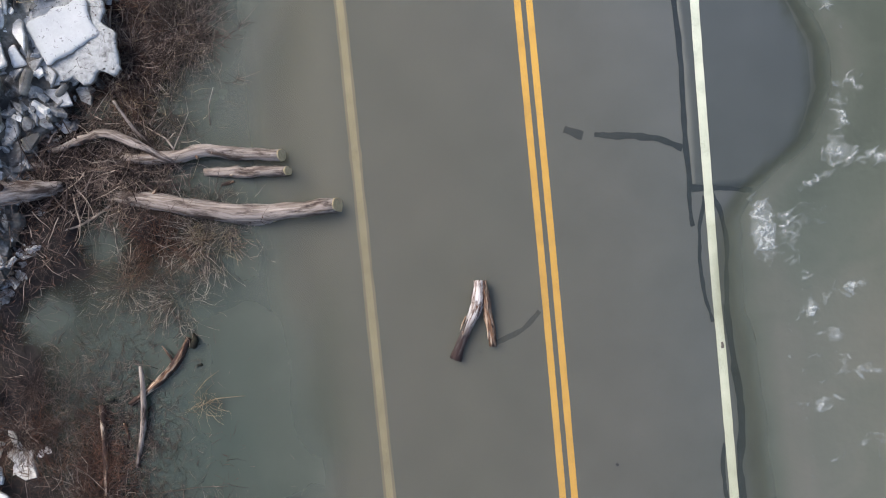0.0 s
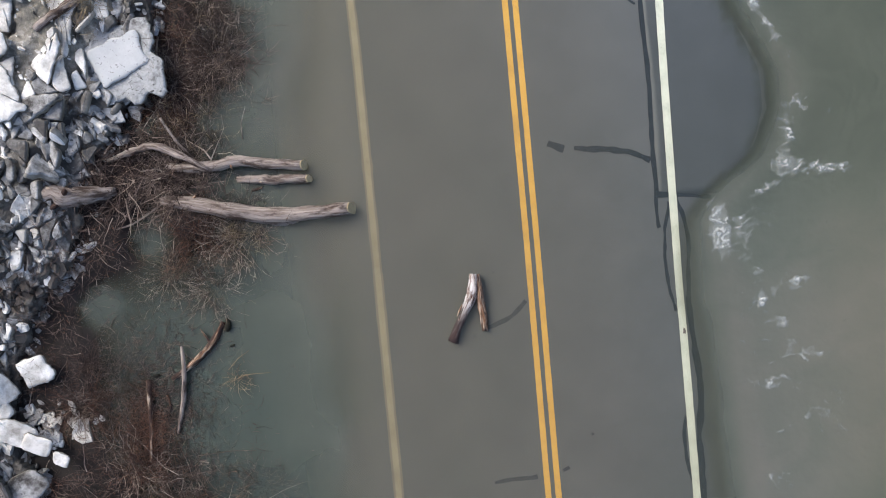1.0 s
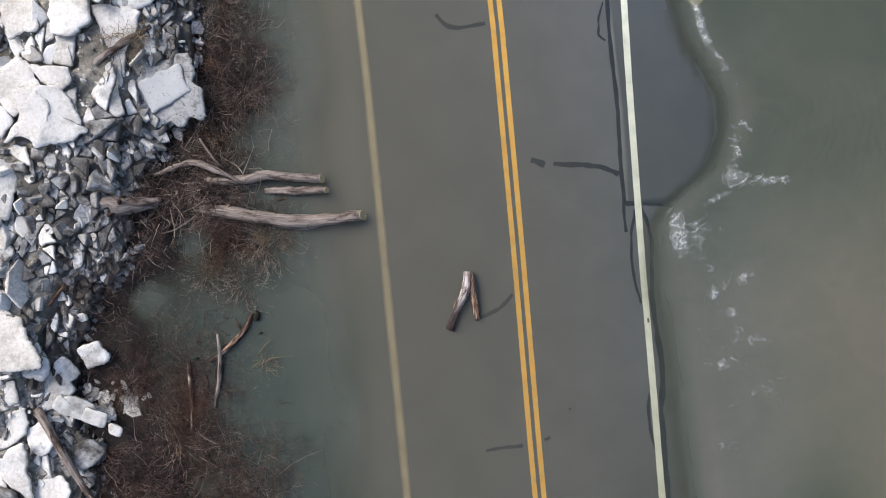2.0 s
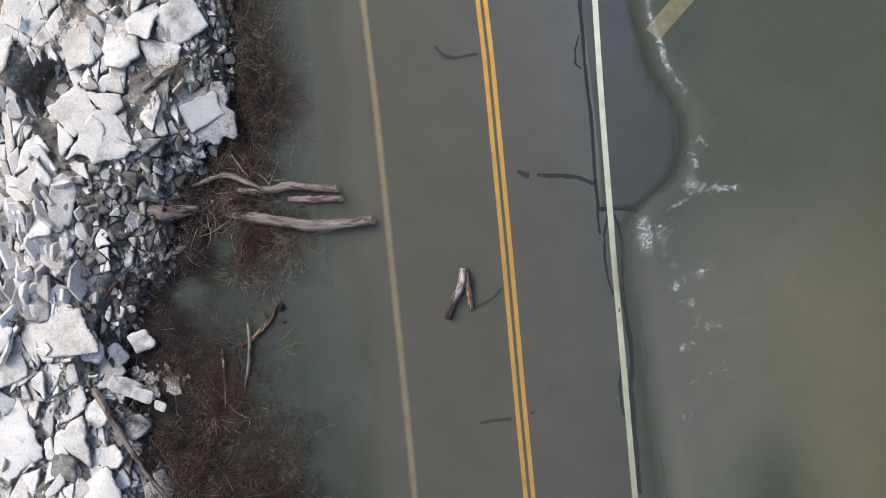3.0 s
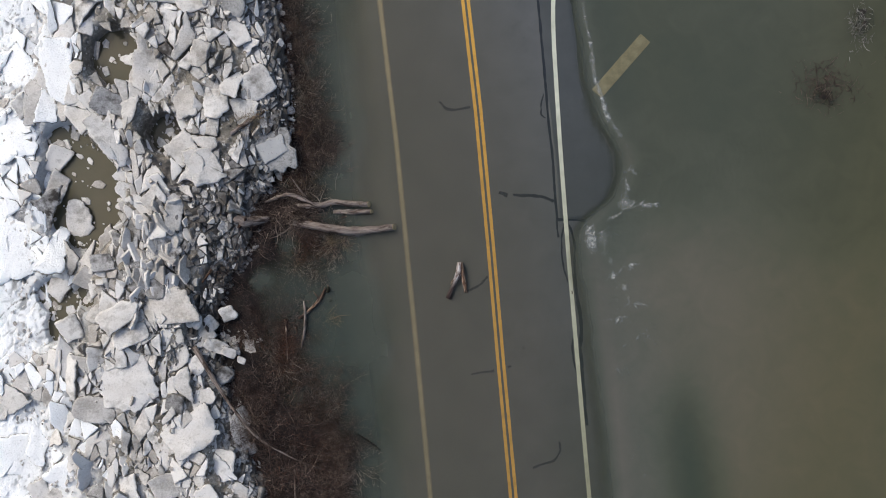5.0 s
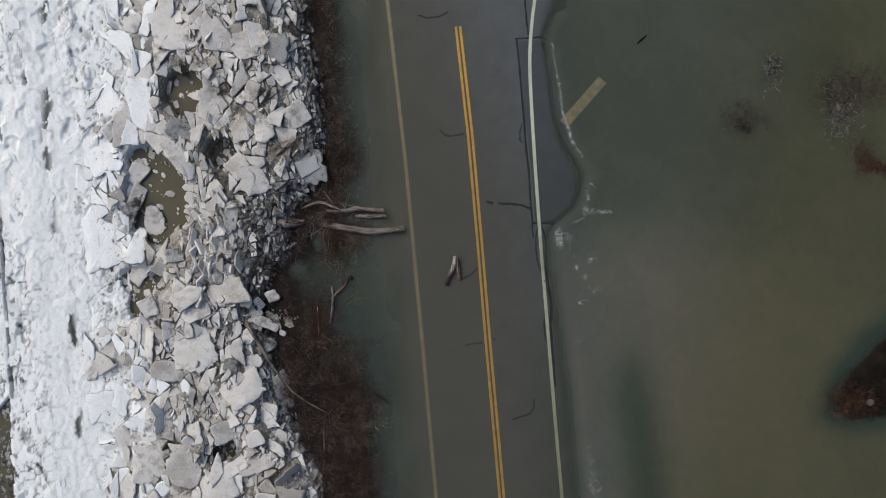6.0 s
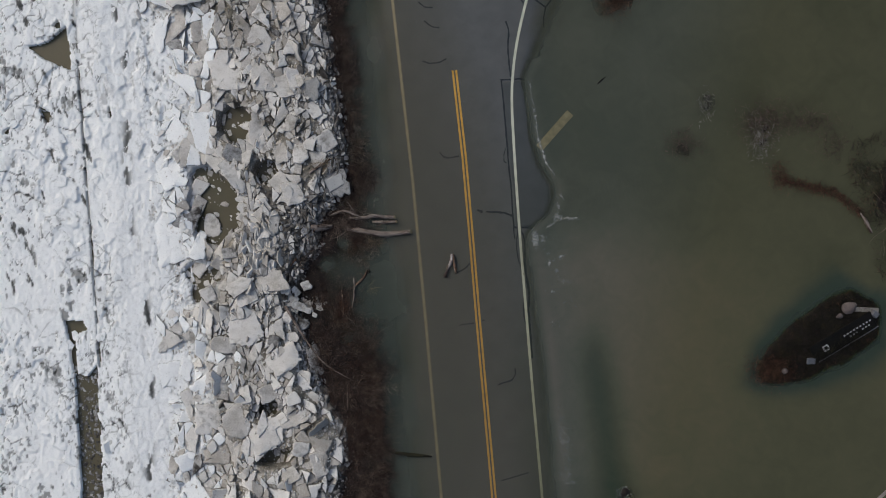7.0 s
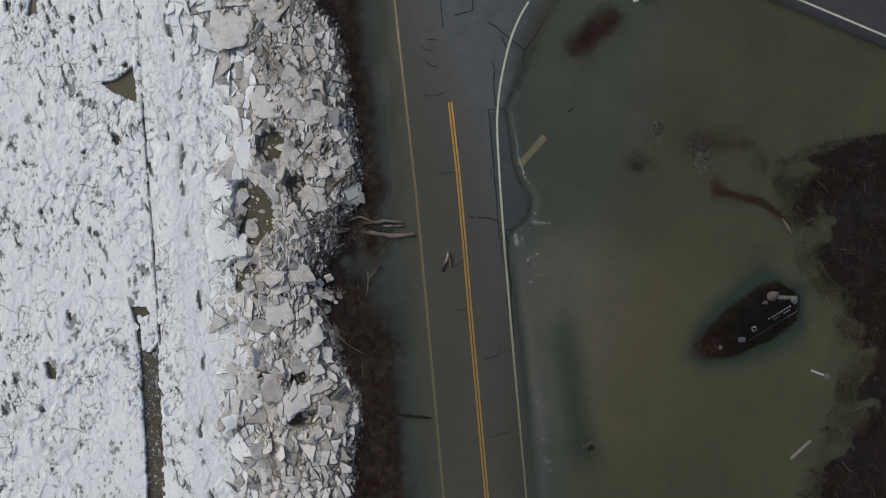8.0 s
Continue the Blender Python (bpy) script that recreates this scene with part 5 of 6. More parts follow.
def scattered(r, n, cx, cy, sx, sy, lift):
    x, y = cx + sx * r.randn(n), cy + sy * r.randn(n)
    x, y = x[~in_pool(x, y)], y[~in_pool(x, y)]
    return np.stack([x, y, np.maximum(np.where(x < ice_right(y), ridge_z(x, y), ground_z(x, y)), 0) + lift * (0.6 + 0.8 * r.rand(len(x)))], 1)


cr = np.random.RandomState(3)
crushed("loose_plates", on_ridge(cr, 230, False), (0.35, 1.0), RUBBLE, 8, "loose tilted shards of pale ice on the jam", 12, 1.4, 0.08)
crushed("ice_rubble", on_ridge(cr, 14000, False), (0.05, 0.24), RUBBLE, 3, "crushed pieces of grey-white ice between the floes", 18)
crushed("loose_dirty_plates", on_ridge(cr, 5200, True), (0.10, 0.62), DIRTY, 9, "loose gritty shards of ice near the shore", 28, 1.7, 0.3)
crushed("pale_shards", on_ridge(cr, 1500, True), (0.10, 0.5), RUBBLE, 11, "loose pale shards of ice near the shore", 28, 1.6, 0.3)
crushed("standing_shards", scattered(cr, 60, -13.9, 1.2, 0.6, 1.3, 0.12), (0.5, 1.3), RUBBLE, 10, "pale ice shards standing on edge in the jam", 50, 1.2, 0.7)
crushed("dirty_ice_rubble", at_edge(cr, 2600), (0.08, 0.45), DIRTY, 4, "gritty dark crushed ice along the shore", 35)
crushed("ice_plates", on_sheet(cr, 1700), (0.12, 1.0), RIVER_ICE, 5, "thin white plates frozen onto the river ice", 4, 2.2, 0.02)
crushed("rubble_tongue", scattered(cr, 70, -11.6, -3.0, 0.6, 0.3, 0.08), (0.12, 0.55), RUBBLE, 14, "tongue of broken ice pushed into the brush", 14, 1.8, 0.1)
crushed("pool_brash", pool_brash(cr, 260), (0.10, 0.6), RUBBLE, 13, "small ice pieces afloat in muddy pools of the jam", 7, 2.6, 0.0)
crushed("brash_ice", in_lead(cr, 1500), (0.06, 0.4), DIRTY, 6, "dirty brash ice crowded in the open lead", 9, 2.4, 0.1)


# ---- brush, litter and drift wood on the shore ----
def stems(r, starts, ways, lengths, radii, bend=0.25, segs=4):
    """Many thin three-sided twigs at once: vertices and faces."""
    p, d = np.array(starts, float), np.array(ways, float)
    n = len(p)
    lengths, radii = np.broadcast_to(lengths, n)[:, None], np.broadcast_to(radii, n)[:, None]
    d = d / (np.linalg.norm(d, axis=1)[:, None] + 1e-9)
    rings = []
    for k in range(segs + 1):
        rad = radii * (1 - 0.8 * k / segs)
        side = np.stack([d[:, 1], -d[:, 0], 0 * d[:, 0]], 1)
        side = side / (np.linalg.norm(side, axis=1)[:, None] + 1e-6)
        up = np.cross(side, d)
        rings.append(np.stack([p + rad * (math.cos(w) * side + math.sin(w) * up) for w in (0, 2.09, 4.19)], 1))
        d = d + bend * r.randn(n, 3) * [1, 1, 0.6]
        d = d / np.linalg.norm(d, axis=1)[:, None]
        p = p + d * lengths / segs
    verts = np.stack(rings, 1).reshape(-1, 3)
    one = np.array([(3 * k + w, 3 * k + (w + 1) % 3, 3 * k + 3 + (w + 1) % 3, 3 * k + 3 + w) for k in range(segs) for w in range(3)])
    return verts, (one[None] + 3 * (segs + 1) * np.arange(n)[:, None, None]).reshape(-1, 4)


def joined(*pieces):
    """Several bundles of stems as one."""
    verts, faces, b = [], [], 0
    for v, f in pieces:
        verts.append(v)
        faces.append(f + b)
        b += len(v)
    return np.concatenate(verts), np.concatenate(faces)


def branching(r, count, reach, radius, lean=(0, 0), lift=0.5, fork=3, spread=0.12):
    """A fan of bare stems from one root, each with side twigs."""
    a = r.uniform(0, 6.28, count)
    ways = np.stack([np.cos(a) + lean[0], np.sin(a) + lean[1], lift * r.rand(count) + 0.1], 1)
    ways /= np.linalg.norm(ways, axis=1)[:, None]
    roots = np.c_[spread * r.randn(count, 2), np.full(count, -0.12)]
    ln = reach * r.uniform(0.4, 1.25, count)
    main = stems(r, roots, ways, ln, radius * r.uniform(0.6, 1.3, count), 0.16, 6)
    rings = main[0].reshape(count, 7, 3, 3).mean(2)
    pick, at = np.repeat(np.arange(count), fork), r.randint(2, 7, count * fork)
    side = stems(r, rings[pick, at], ways[pick] + 0.75 * r.randn(count * fork, 3) * [1, 1, 0.4], ln[pick] * r.uniform(0.2, 0.5, count * fork), 0.6 * radius, 0.22, 3)
    return joined(main, side)


def litter(name, spots, length, radius, material, seed, label, flat=0.12, category="debris", up=0.0):
    """Twigs strewn over given spots."""
    r = np.random.RandomState(seed)
    n = len(spots)
    a = r.uniform(0, 6.28, n)
    ways = np.stack([np.cos(a), np.sin(a), flat * r.randn(n) + up * r.rand(n)], 1)
    v, f = stems(r, spots, ways, length * r.uniform(0.3, 1.3, n), radius * r.uniform(0.5, 1.4, n), 0.2, 4)
    return tagged(quads(name, v, f, material), label, category, kind="stuff")


def over_ground(x, y, r, lift, floor=-0.02):
    return np.stack([x, y, np.maximum(ground_z(x, y), floor) + 0.03 + lift * r.rand(len(x))], 1)


def dry_at(x, y):
    """How far the ground stands out of the water, or nearly does."""
    return step(-0.22, -0.02, ground_z(x, y))


BUSHES = []
for k in range(6):
    v, f = branching(np.random.RandomState(20 + k), 110, 0.85, 0.0072, (0.35, -0.1), 0.6, 4)
    BUSHES.append(quads("shrub", v, f, (TWIG, DARKTWIG, DARKTWIG, RUST, TWIG, DARKTWIG)[k]).data)
for ob in [o for o in bpy.data.objects if o.name.startswith("shrub")]:
    bpy.data.objects.remove(ob)
r = random.Random(5)
for k in range(190):
    y = r.uniform(-24, 23)
    a, b = float(ice_right(y)), float(brush_right(y))
    x = a + (b - a) * (1.02 - abs(r.gauss(0, 0.42)))
    if x < a or (1.7 < y < 3.0 and x > -7.4) or (-4.3 < y < -0.5 and x > -9.4) or math.hypot(x + 8.9, 1.6 * (y - 3.6)) < 0.9 or math.hypot(x + 8.7, y - 1.15) < 0.7:
        continue
    ob = new("shrub", r.choice(BUSHES))
    size = r.uniform(0.6, 1.25)
    ob.matrix_world = pose(x, y, max(float(ground_z(x, y)), -0.12) + 0.08, 0, 0, r.uniform(-60, 60)) @ Matrix.Diagonal((size, size, size * 0.9, 1))
    tagged(ob, "bare reddish-brown shrub standing in flood water", "shrub", "bare shrubs along the shore")


def on_shore(r, n, power=1.25):
    y = r.uniform(-26, 26, n)
    a, b = ice_right(y), brush_right(y)
    x = a - 0.3 + (b - a + 0.3) * r.rand(n) ** power
    ok = r.rand(n) < (2.8 * fbm(x * 0.9, y * 0.9, 3) - 0.85) * (0.12 + 0.88 * dry_at(x, y))
    return over_ground(x[ok], y[ok], r, 0.10)


def by_the_logs(r, n):
    x, y = -8.7 + 0.85 * r.randn(n), 2.5 + 0.6 * r.randn(n)
    ok = x < -6.7
    return over_ground(x[ok], y[ok], r, 0.22, 0.0)


def south_shore(r, n):
    y = r.uniform(-24, -4.2, n)
    a, b = ice_right(y), brush_right(y)
    x = a - 0.2 + (b - a) * r.rand(n) ** 0.9
    ok = r.rand(n) < 2.6 * fbm(x * 0.7 + 5, y * 0.7, 3) - 0.6
    return over_ground(x[ok], y[ok], r, 0.25, 0.0)


def strewn(r, n, cx, cy, sx, sy, lift=0.1, floor=0.0):
    return over_ground(cx + sx * r.randn(n), cy + sy * r.randn(n), r, lift, floor)


lr = np.random.RandomState(31)
litter("twig_litter", on_shore(lr, 30000), 0.30, 0.004, DARKTWIG, 41, "brown twigs and drift litter on the muddy shore")
litter("russet_litter", on_shore(lr, 12000, 1.0), 0.26, 0.004, RUST, 40, "reddish dead stalks and leaves on the muddy shore")
litter("pale_litter", on_shore(lr, 5000), 0.42, 0.007, TWIG, 45, "scattered pale twigs on the muddy shore")
litter("drift_sticks", on_shore(lr, 1300, 1.3), 0.7, 0.012, TWIG, 55, "bleached drift sticks lying about the muddy shore")
litter("black_litter", on_shore(lr, 5000), 0.4, 0.008, GRASS, 56, "black wet stalks matted on the mud")
litter("bark_chips", on_shore(lr, 5000, 1.6), 0.10, 0.012, RUST, 49, "chips of bark and dead leaves on the mud")
litter("drift_heap", by_the_logs(lr, 420), 0.6, 0.011, TWIG, 42, "heap of drift branches round the logs")
litter("dark_drift_heap", by_the_logs(lr, 900), 0.5, 0.009, DARKTWIG, 58, "dark wet twigs in the drift heap")
litter("root_litter", by_the_logs(lr, 50), 1.3, 0.016, TWIG, 48, "bent roots and branches in the drift heap")
litter("ice_litter", np.c_[-10.9 + 0.9 * lr.randn(700), 0.6 + 1.1 * lr.randn(700), 0.70 + 0.2 * lr.rand(700)], 0.35, 0.006, DARKTWIG, 44, "twigs and grit strewn on dirty ice")
litter("drowned_weeds", strewn(lr, 3200, -9.0, -3.1, 0.75, 1.2, 0.03, -0.03), 0.28, 0.006, DARKTWIG, 54, "thin dark weeds at the surface of the flooded bay")
litter("ice_edge_straw", np.c_[-9.4 + 0.4 * lr.randn(160), 6.35 + 0.22 * lr.randn(160), 0.95 + 0.12 * lr.rand(160)], 0.45, 0.008, STRAW, 59, "dead straw caught on the ice edge")
litter("stick_litter", strewn(lr, 90, -8.5, -2.7, 0.8, 0.9), 0.45, 0.006, DARKTWIG, 46, "dark sticks adrift round the branches")
litter("wrack", strewn(lr, 900, -9.15, -3.4, 0.35, 0.55, 0.08), 0.32, 0.006, RUST, 50, "russet drift weed caught on a sunken branch")
litter("edge_litter", strewn(lr, 260, -7.6, 4.2, 0.5, 1.1, 0.15), 0.5, 0.006, STRAW, 51, "pale dead stalks along the waterline")
litter("long_litter", south_shore(lr, 260), 1.5, 0.008, TWIG, 47, "long bare grey branches over the drowned brush")
litter("dark_litter", south_shore(lr, 16000), 0.5, 0.0055, DARKTWIG, 43, "dense dark drowned brush on the shore")
litter("pale_brush", south_shore(lr, 1800), 0.5, 0.0065, TWIG, 57, "pale bare twigs over the drowned brush", 0.25)
litter("russet_brush", south_shore(lr, 7000), 0.42, 0.007, RUST, 52, "dense russet drowned brush on the shore", 0.3)
litter("floating_bits", strewn(lr, 60, -6.6, -4.5, 0.7, 2.6, 0.02), 0.16, 0.005, DARKTWIG, 53, "loose twigs adrift at the edge of the brush")


def log(name, points, radii, label, material=WOOD, cut=True, sides=12, seed=1, knots=3):
    """A drift log: a bent trunk with stubs, and a sawn face of its own."""
    rg = random.Random(seed)
    p = smooth_path(points, 14)
    rad = np.interp(np.linspace(0, 1, 14), np.linspace(0, 1, len(radii)), radii)
    shake = np.random.RandomState(seed + 100)
    p[1:-1] += 0.09 * rad[1:-1, None] * shake.randn(12, 3) * [1, 1, 0.4]
    rad = rad * (1 + 0.06 * shake.randn(14))
    root = new(name)
    root.location = p[0]
    bm = bmesh.new()
    base = Vector(p[0])
    first, _ = ring_tube(bm, [Vector(q) - base for q in p], rad, sides, 0.26, rg)
    out = (Vector(p[0]) - Vector(p[1])).normalized()
    face = []
    for v in first:
        if cut:
            v.co -= out * (0.55 * v.co.z + 0.2 * rad[0])
        face.append(v.co.copy())
    for _ in range(knots):
        k = rg.randint(3, 11)
        a = Vector(p[k]) - base
        d = Vector((rg.uniform(-1, 1), rg.uniform(-1, 1), 0.5)).normalized()
        knob = bmesh.new()
        ring_tube(knob, [a, a + d * rad[k] * 1.2, a + d * rad[k] * 1.5], [rad[k] * 0.32, rad[k] * 0.24, rad[k] * 0.12], 6, 0.3, rg)
        part("stub", knob, BARK, root, "broken branch stub", smooth=True)
    part("trunk", bm, material, root, smooth=True)
    if cut:
        bm = bmesh.new()
        lay = [[bm.verts.new(c * (0.97 if k else 1.0) + out * (0.012 if k else -0.01) + Vector((0, 0, 0.006))) for c in face] for k in (0, 1)]
        for k in range(sides):
            bm.faces.new((lay[0][k], lay[0][(k + 1) % sides], lay[1][(k + 1) % sides], lay[1][k]))
        bm.faces.new(lay[1])
        bm.normal_update()
        part("cut_face", bm, SAWN, root, "pale freshly sawn end")
    return tagged(root, label, "log")


log("log", [(-3.96, 1.28, 0.13), (-4.8, 1.27, 0.13), (-5.6, 1.22, 0.14), (-6.3, 1.34, 0.18), (-7.2, 1.62, 0.18), (-8.3, 1.86, 0.12)], [0.155, 0.15, 0.17, 0.19, 0.17, 0.12], "long weathered grey log with a sawn end, in shallow water", seed=3)
log("log", [(-4.96, 2.36, 0.18), (-5.9, 2.46, 0.18), (-6.45, 2.62, 0.24), (-7.2, 2.50, 0.22), (-8.1, 2.60, 0.12)], [0.115, 0.12, 0.135, 0.13, 0.09], "weathered grey log with sawn end and bark remnants", seed=4)
log("log", [(-4.88, 2.04, 0.12), (-5.6, 2.08, 0.10), (-6.55, 2.18, 0.04)], [0.10, 0.115, 0.08], "short pale log with a sawn end, half sunk", seed=5, knots=1)
log("branch", [(-7.1, 2.42, 0.30), (-7.6, 2.75, 0.36), (-8.3, 3.12, 0.36), (-8.8, 3.02, 0.26), (-9.4, 2.85, 0.22)], [0.05, 0.08, 0.095, 0.09, 0.05], "bleached bent branch over the drift heap", cut=False, seed=6, sides=8)
log("branch", [(-9.5, 2.55, 0.25), (-10.3, 2.75, 0.35), (-11.0, 2.85, 0.45)], [0.03, 0.055, 0.06], "bleached thin branch on ice and mud", cut=False, seed=16, sides=7, knots=0)
log("root_stump", [(-9.25, 2.15, 0.28), (-9.8, 2.08, 0.55), (-10.3, 2.10, 0.70), (-10.8, 2.28, 0.70)], [0.10, 0.2, 0.24, 0.16], "bleached root stump in the ice rubble", cut=False, seed=7, knots=2)
log("branch", [(-8.46, -2.24, 0.05), (-7.9, -1.9, 0.07), (-7.5, -1.55, 0.06), (-7.18, -1.05, 0.03)], [0.05, 0.07, 0.085, 0.05], "dark split branch with pale bare patches, in water", material=BARK, cut=False, seed=8, sides=8)
log("branch", [(-8.15, -1.5, 0.14), (-8.14, -2.0, 0.15), (-8.2, -2.6, 0.10), (-8.45, -3.5, 0.02)], [0.035, 0.06, 0.062, 0.04], "bleached branch lying across a darker one", cut=False, seed=9, sides=8, knots=1)
log("branch", [(-9.0, -2.2, 0.08), (-9.02, -3.0, 0.08), (-9.12, -4.1, 0.05)], [0.06, 0.05, 0.035], "dark wet branch among drowned brush", material=BARK, cut=False, seed=10, sides=8, knots=2)
log("branch", [(-6.4, -7.45, 0.02), (-6.0, -7.75, 0.04), (-5.5, -8.2, 0.02)], [0.035, 0.04, 0.02], "thin dark branch floating on the flood", material=GRASS, cut=False, seed=12, sides=6, knots=2)
log("log", [(-6.65, -13.5, 0.02), (-5.6, -13.75, 0.05), (-4.6, -13.9, 0.05), (-3.95, -14.05, 0.02)], [0.07, 0.12, 0.12, 0.05], "dark waterlogged log by the road", material=GRASS, cut=False, seed=13)
log("branch", [(-8.9, 6.6, 0.85), (-9.6, 6.2, 1.0), (-10.4, 5.75, 0.95)], [0.06, 0.11, 0.09], "bleached branch frozen in the ice edge", cut=False, seed=14, sides=8, knots=1)
log("branch", [(-9.2, -8.6, 0.25), (-9.3, -10.2, 0.3), (-9.6, -12.4, 0.25)], [0.03, 0.045, 0.03], "bleached thin branch along the ice edge", cut=False, seed=15, sides=6, knots=0)


log("branch", [(-6.36, 3.1, 0.0), (-6.33, 3.45, 0.12), (-6.18, 3.8, 0.2)], [0.012, 0.012, 0.006], "single thin reed standing in the flood", cut=False, seed=30, sides=5, knots=0)
log("branch", [(-5.25, 1.12, 0.05), (-5.6, 1.06, 0.04), (-6.0, 1.12, 0.02)], [0.045, 0.04, 0.03], "broken pale stub beside the long log", seed=31, sides=7, knots=0)
log("branch", [(-6.0, 1.95, 0.02), (-6.25, 1.9, 0.03)], [0.03, 0.025], "small dark stub in shallow water", material=BARK, cut=False, seed=32, sides=6, knots=0)
log("branch", [(-9.6, 1.25, 0.15), (-9.0, 1.35, 0.22), (-8.5, 1.62, 0.2), (-8.1, 1.95, 0.1)], [0.012, 0.022, 0.022, 0.01], "thin bleached branch curving over the mud", cut=False, seed=33, sides=6, knots=0)
log("branch", [(-8.0, 3.9, 0.1), (-8.2, 4.7, 0.16), (-8.05, 5.6, 0.1)], [0.05, 0.06, 0.03], "red-brown bark slab along the brush", material=BARK, cut=False, seed=34, sides=7, knots=0)
log("branch", [(-7.5, 2.75, 0.12), (-7.8, 3.15, 0.25), (-8.1, 3.7, 0.3)], [0.02, 0.035, 0.03], "bleached broken branch in the drift heap", cut=False, seed=35, sides=6, knots=1)
log("branch", [(-10.9, 1.3, 0.5), (-11.6, 0.4, 0.7), (-12.2, -0.3, 0.8)], [0.03, 0.05, 0.04], "dark branch in dirty ice", material=BARK, cut=False, seed=36, sides=6, knots=1)


for points, radii, material, label in (
    ([(-7.5, -1.5, 0.08), (-7.6, -1.32, 0.10), (-7.72, -1.15, 0.06)], [0.03, 0.025, 0.01], BARK, "dark side limb of a drowned branch"),
    ([(-7.12, -1.25, 0.05), (-7.05, -1.1, 0.06), (-7.1, -0.98, 0.03)], [0.07, 0.075, 0.03], GRASS, "black soaked end of a branch"),
    ([(-7.08, -1.62, 0.0), (-6.98, -1.6, 0.02)], [0.03, 0.025], GRASS, "black wood chip adrift"),
    ([(-8.62, -2.6, 0.03), (-8.55, -2.95, 0.04)], [0.03, 0.02], BARK, "short brown stick adrift"),
    ([(-7.05, -2.4, 0.10), (-6.75, -2.28, 0.14), (-6.2, -2.3, 0.03)], [0.010, 0.010, 0.005], STRAW, "long pale stalk over the water"),
    ([(-7.15, -2.15, 0.08), (-6.9, -1.9, 0.12), (-6.65, -1.75, 0.05)], [0.010, 0.009, 0.005], STRAW, "long pale stalk over the water"),
    ([(-8.0, -4.05, 0.05), (-7.3, -4.0, 0.08), (-6.7, -4.05, 0.02)], [0.010, 0.010, 0.005], TWIG, "thin pale twig lying on the water"),
    ([(-8.9, -2.15, 0.06), (-8.75, -2.12, 0.08)], [0.03, 0.035], GRASS, "black soaked stub among weeds"),
):
    log("branch", points, radii, label, material=material, cut=False, seed=40, sides=7, knots=0)
log("branch", [(9.6, 10.2, 0.01), (9.85, 10.4, 0.04), (10.15, 10.6, 0.01)], [0.03, 0.045, 0.02], "short dark stick adrift in the flooded field", material=GRASS, cut=False, seed=37, sides=6, knots=1)


def forked_log():
    """A trunk that forks in two, with bark on the legs and bare wood at the head."""
    root = new("forked_log")
    root.location = (-1.4, -0.5, 0.0)
    rg = random.Random(2)
    base = Vector((-1.4, -0.5, 0))
    bm = bmesh.new()
    left = [(-1.37, -0.47, 0.12), (-1.39, -0.75, 0.13), (-1.45, -1.0, 0.12), (-1.62, -1.3, 0.09), (-1.8, -1.62, 0.06), (-1.97, -1.99, 0.02)]
    right = [(-1.28, -0.49, 0.10), (-1.27, -0.75, 0.11), (-1.27, -1.0, 0.10), (-1.24, -1.3, 0.08), (-1.20, -1.55, 0.05), (-1.20, -1.80, 0.01)]
    for name, pts, rad, material, label in (("trunk", left, [0.085, 0.125, 0.12, 0.09, 0.095, 0.12], FORK, "peeled pale wood, dark and wet at its foot"), ("limb", right, [0.07, 0.085, 0.085, 0.085, 0.08, 0.07], BARK, "limb with torn red-brown bark")):
        bm = bmesh.new()
        ring_tube(bm, [Vector(q) - base for q in smooth_path(pts, 16)], np.interp(np.linspace(0, 1, 16), np.linspace(0, 1, 6), rad), 12, 0.28, rg)
        part(name, bm, material, root, label, smooth=True)
    for k in range(9):
        bm = bmesh.new()
        a = Vector(left[2 + k % 2] if k % 2 else right[1 + k % 3]) + Vector((rg.uniform(-0.09, 0.09), rg.uniform(-0.1, 0.2), rg.uniform(0.04, 0.08)))
        d = Vector((rg.uniform(-0.06, 0.06) - (0.12 if k % 2 else 0), -rg.uniform(0.2, 0.4), -0.02))
        ring_tube(bm, [a - base, a + 0.5 * d - base, a + d - base], [0.012, 0.022, 0.006], 5, 0.4, rg)
        part("bark_strip", bm, BARK if k % 3 else DARKTWIG, root, "torn strip of dark bark")
    return tagged(root, "forked driftwood log with torn bark on the flooded road", "log")


forked_log()


def fallen_tree():
    """A thin dead tree that lies from the ice into the brush."""
    root = new("fallen_tree")
    root.location = (-12.98, -2.98, 0.5)
    base = Vector((-12.98, -2.98, 0.5))
    rg = random.Random(9)
    bm = bmesh.new()
    p = smooth_path([(-12.8, -2.95, 0.75), (-12.0, -4.6, 0.85), (-11.1, -6.2, 0.8), (-10.55, -7.1, 0.62), (-9.04, -8.25, 0.3), (-7.98, -8.8, 0.1)], 22)
    ring_tube(bm, [Vector(q) - base for q in p], np.linspace(0.12, 0.010, 22), 8, 0.25, rg)
    part("trunk", bm, WOOD, root, smooth=True)
    r = np.random.RandomState(8)
    at = p[r.randint(5, 21, 70)] - np.array(base)
    ways = np.c_[0.6 * r.randn(70) + 0.6, 0.8 * r.randn(70) - 0.5, 0.2 * r.randn(70)]
    quads("branches", *stems(r, at, ways, r.uniform(0.4, 1.8, 70), 0.009, 0.15, 6), DARKTWIG, root)
    return tagged(root, "thin grey fallen tree reaching from ice to brush", "tree")


fallen_tree()


def straw_clump(x, y, seed, count, reach, lean, label):
    v, f = branching(np.random.RandomState(seed), count, reach, 0.0055, lean, 0.5, 1, 0.14)
    ob = quads("grass_clump", v, f, STRAW)
    ob.matrix_world = pose(x, y, 0.14)
    tagged(ob, label, "grass", "dead grass clumps in the flood")


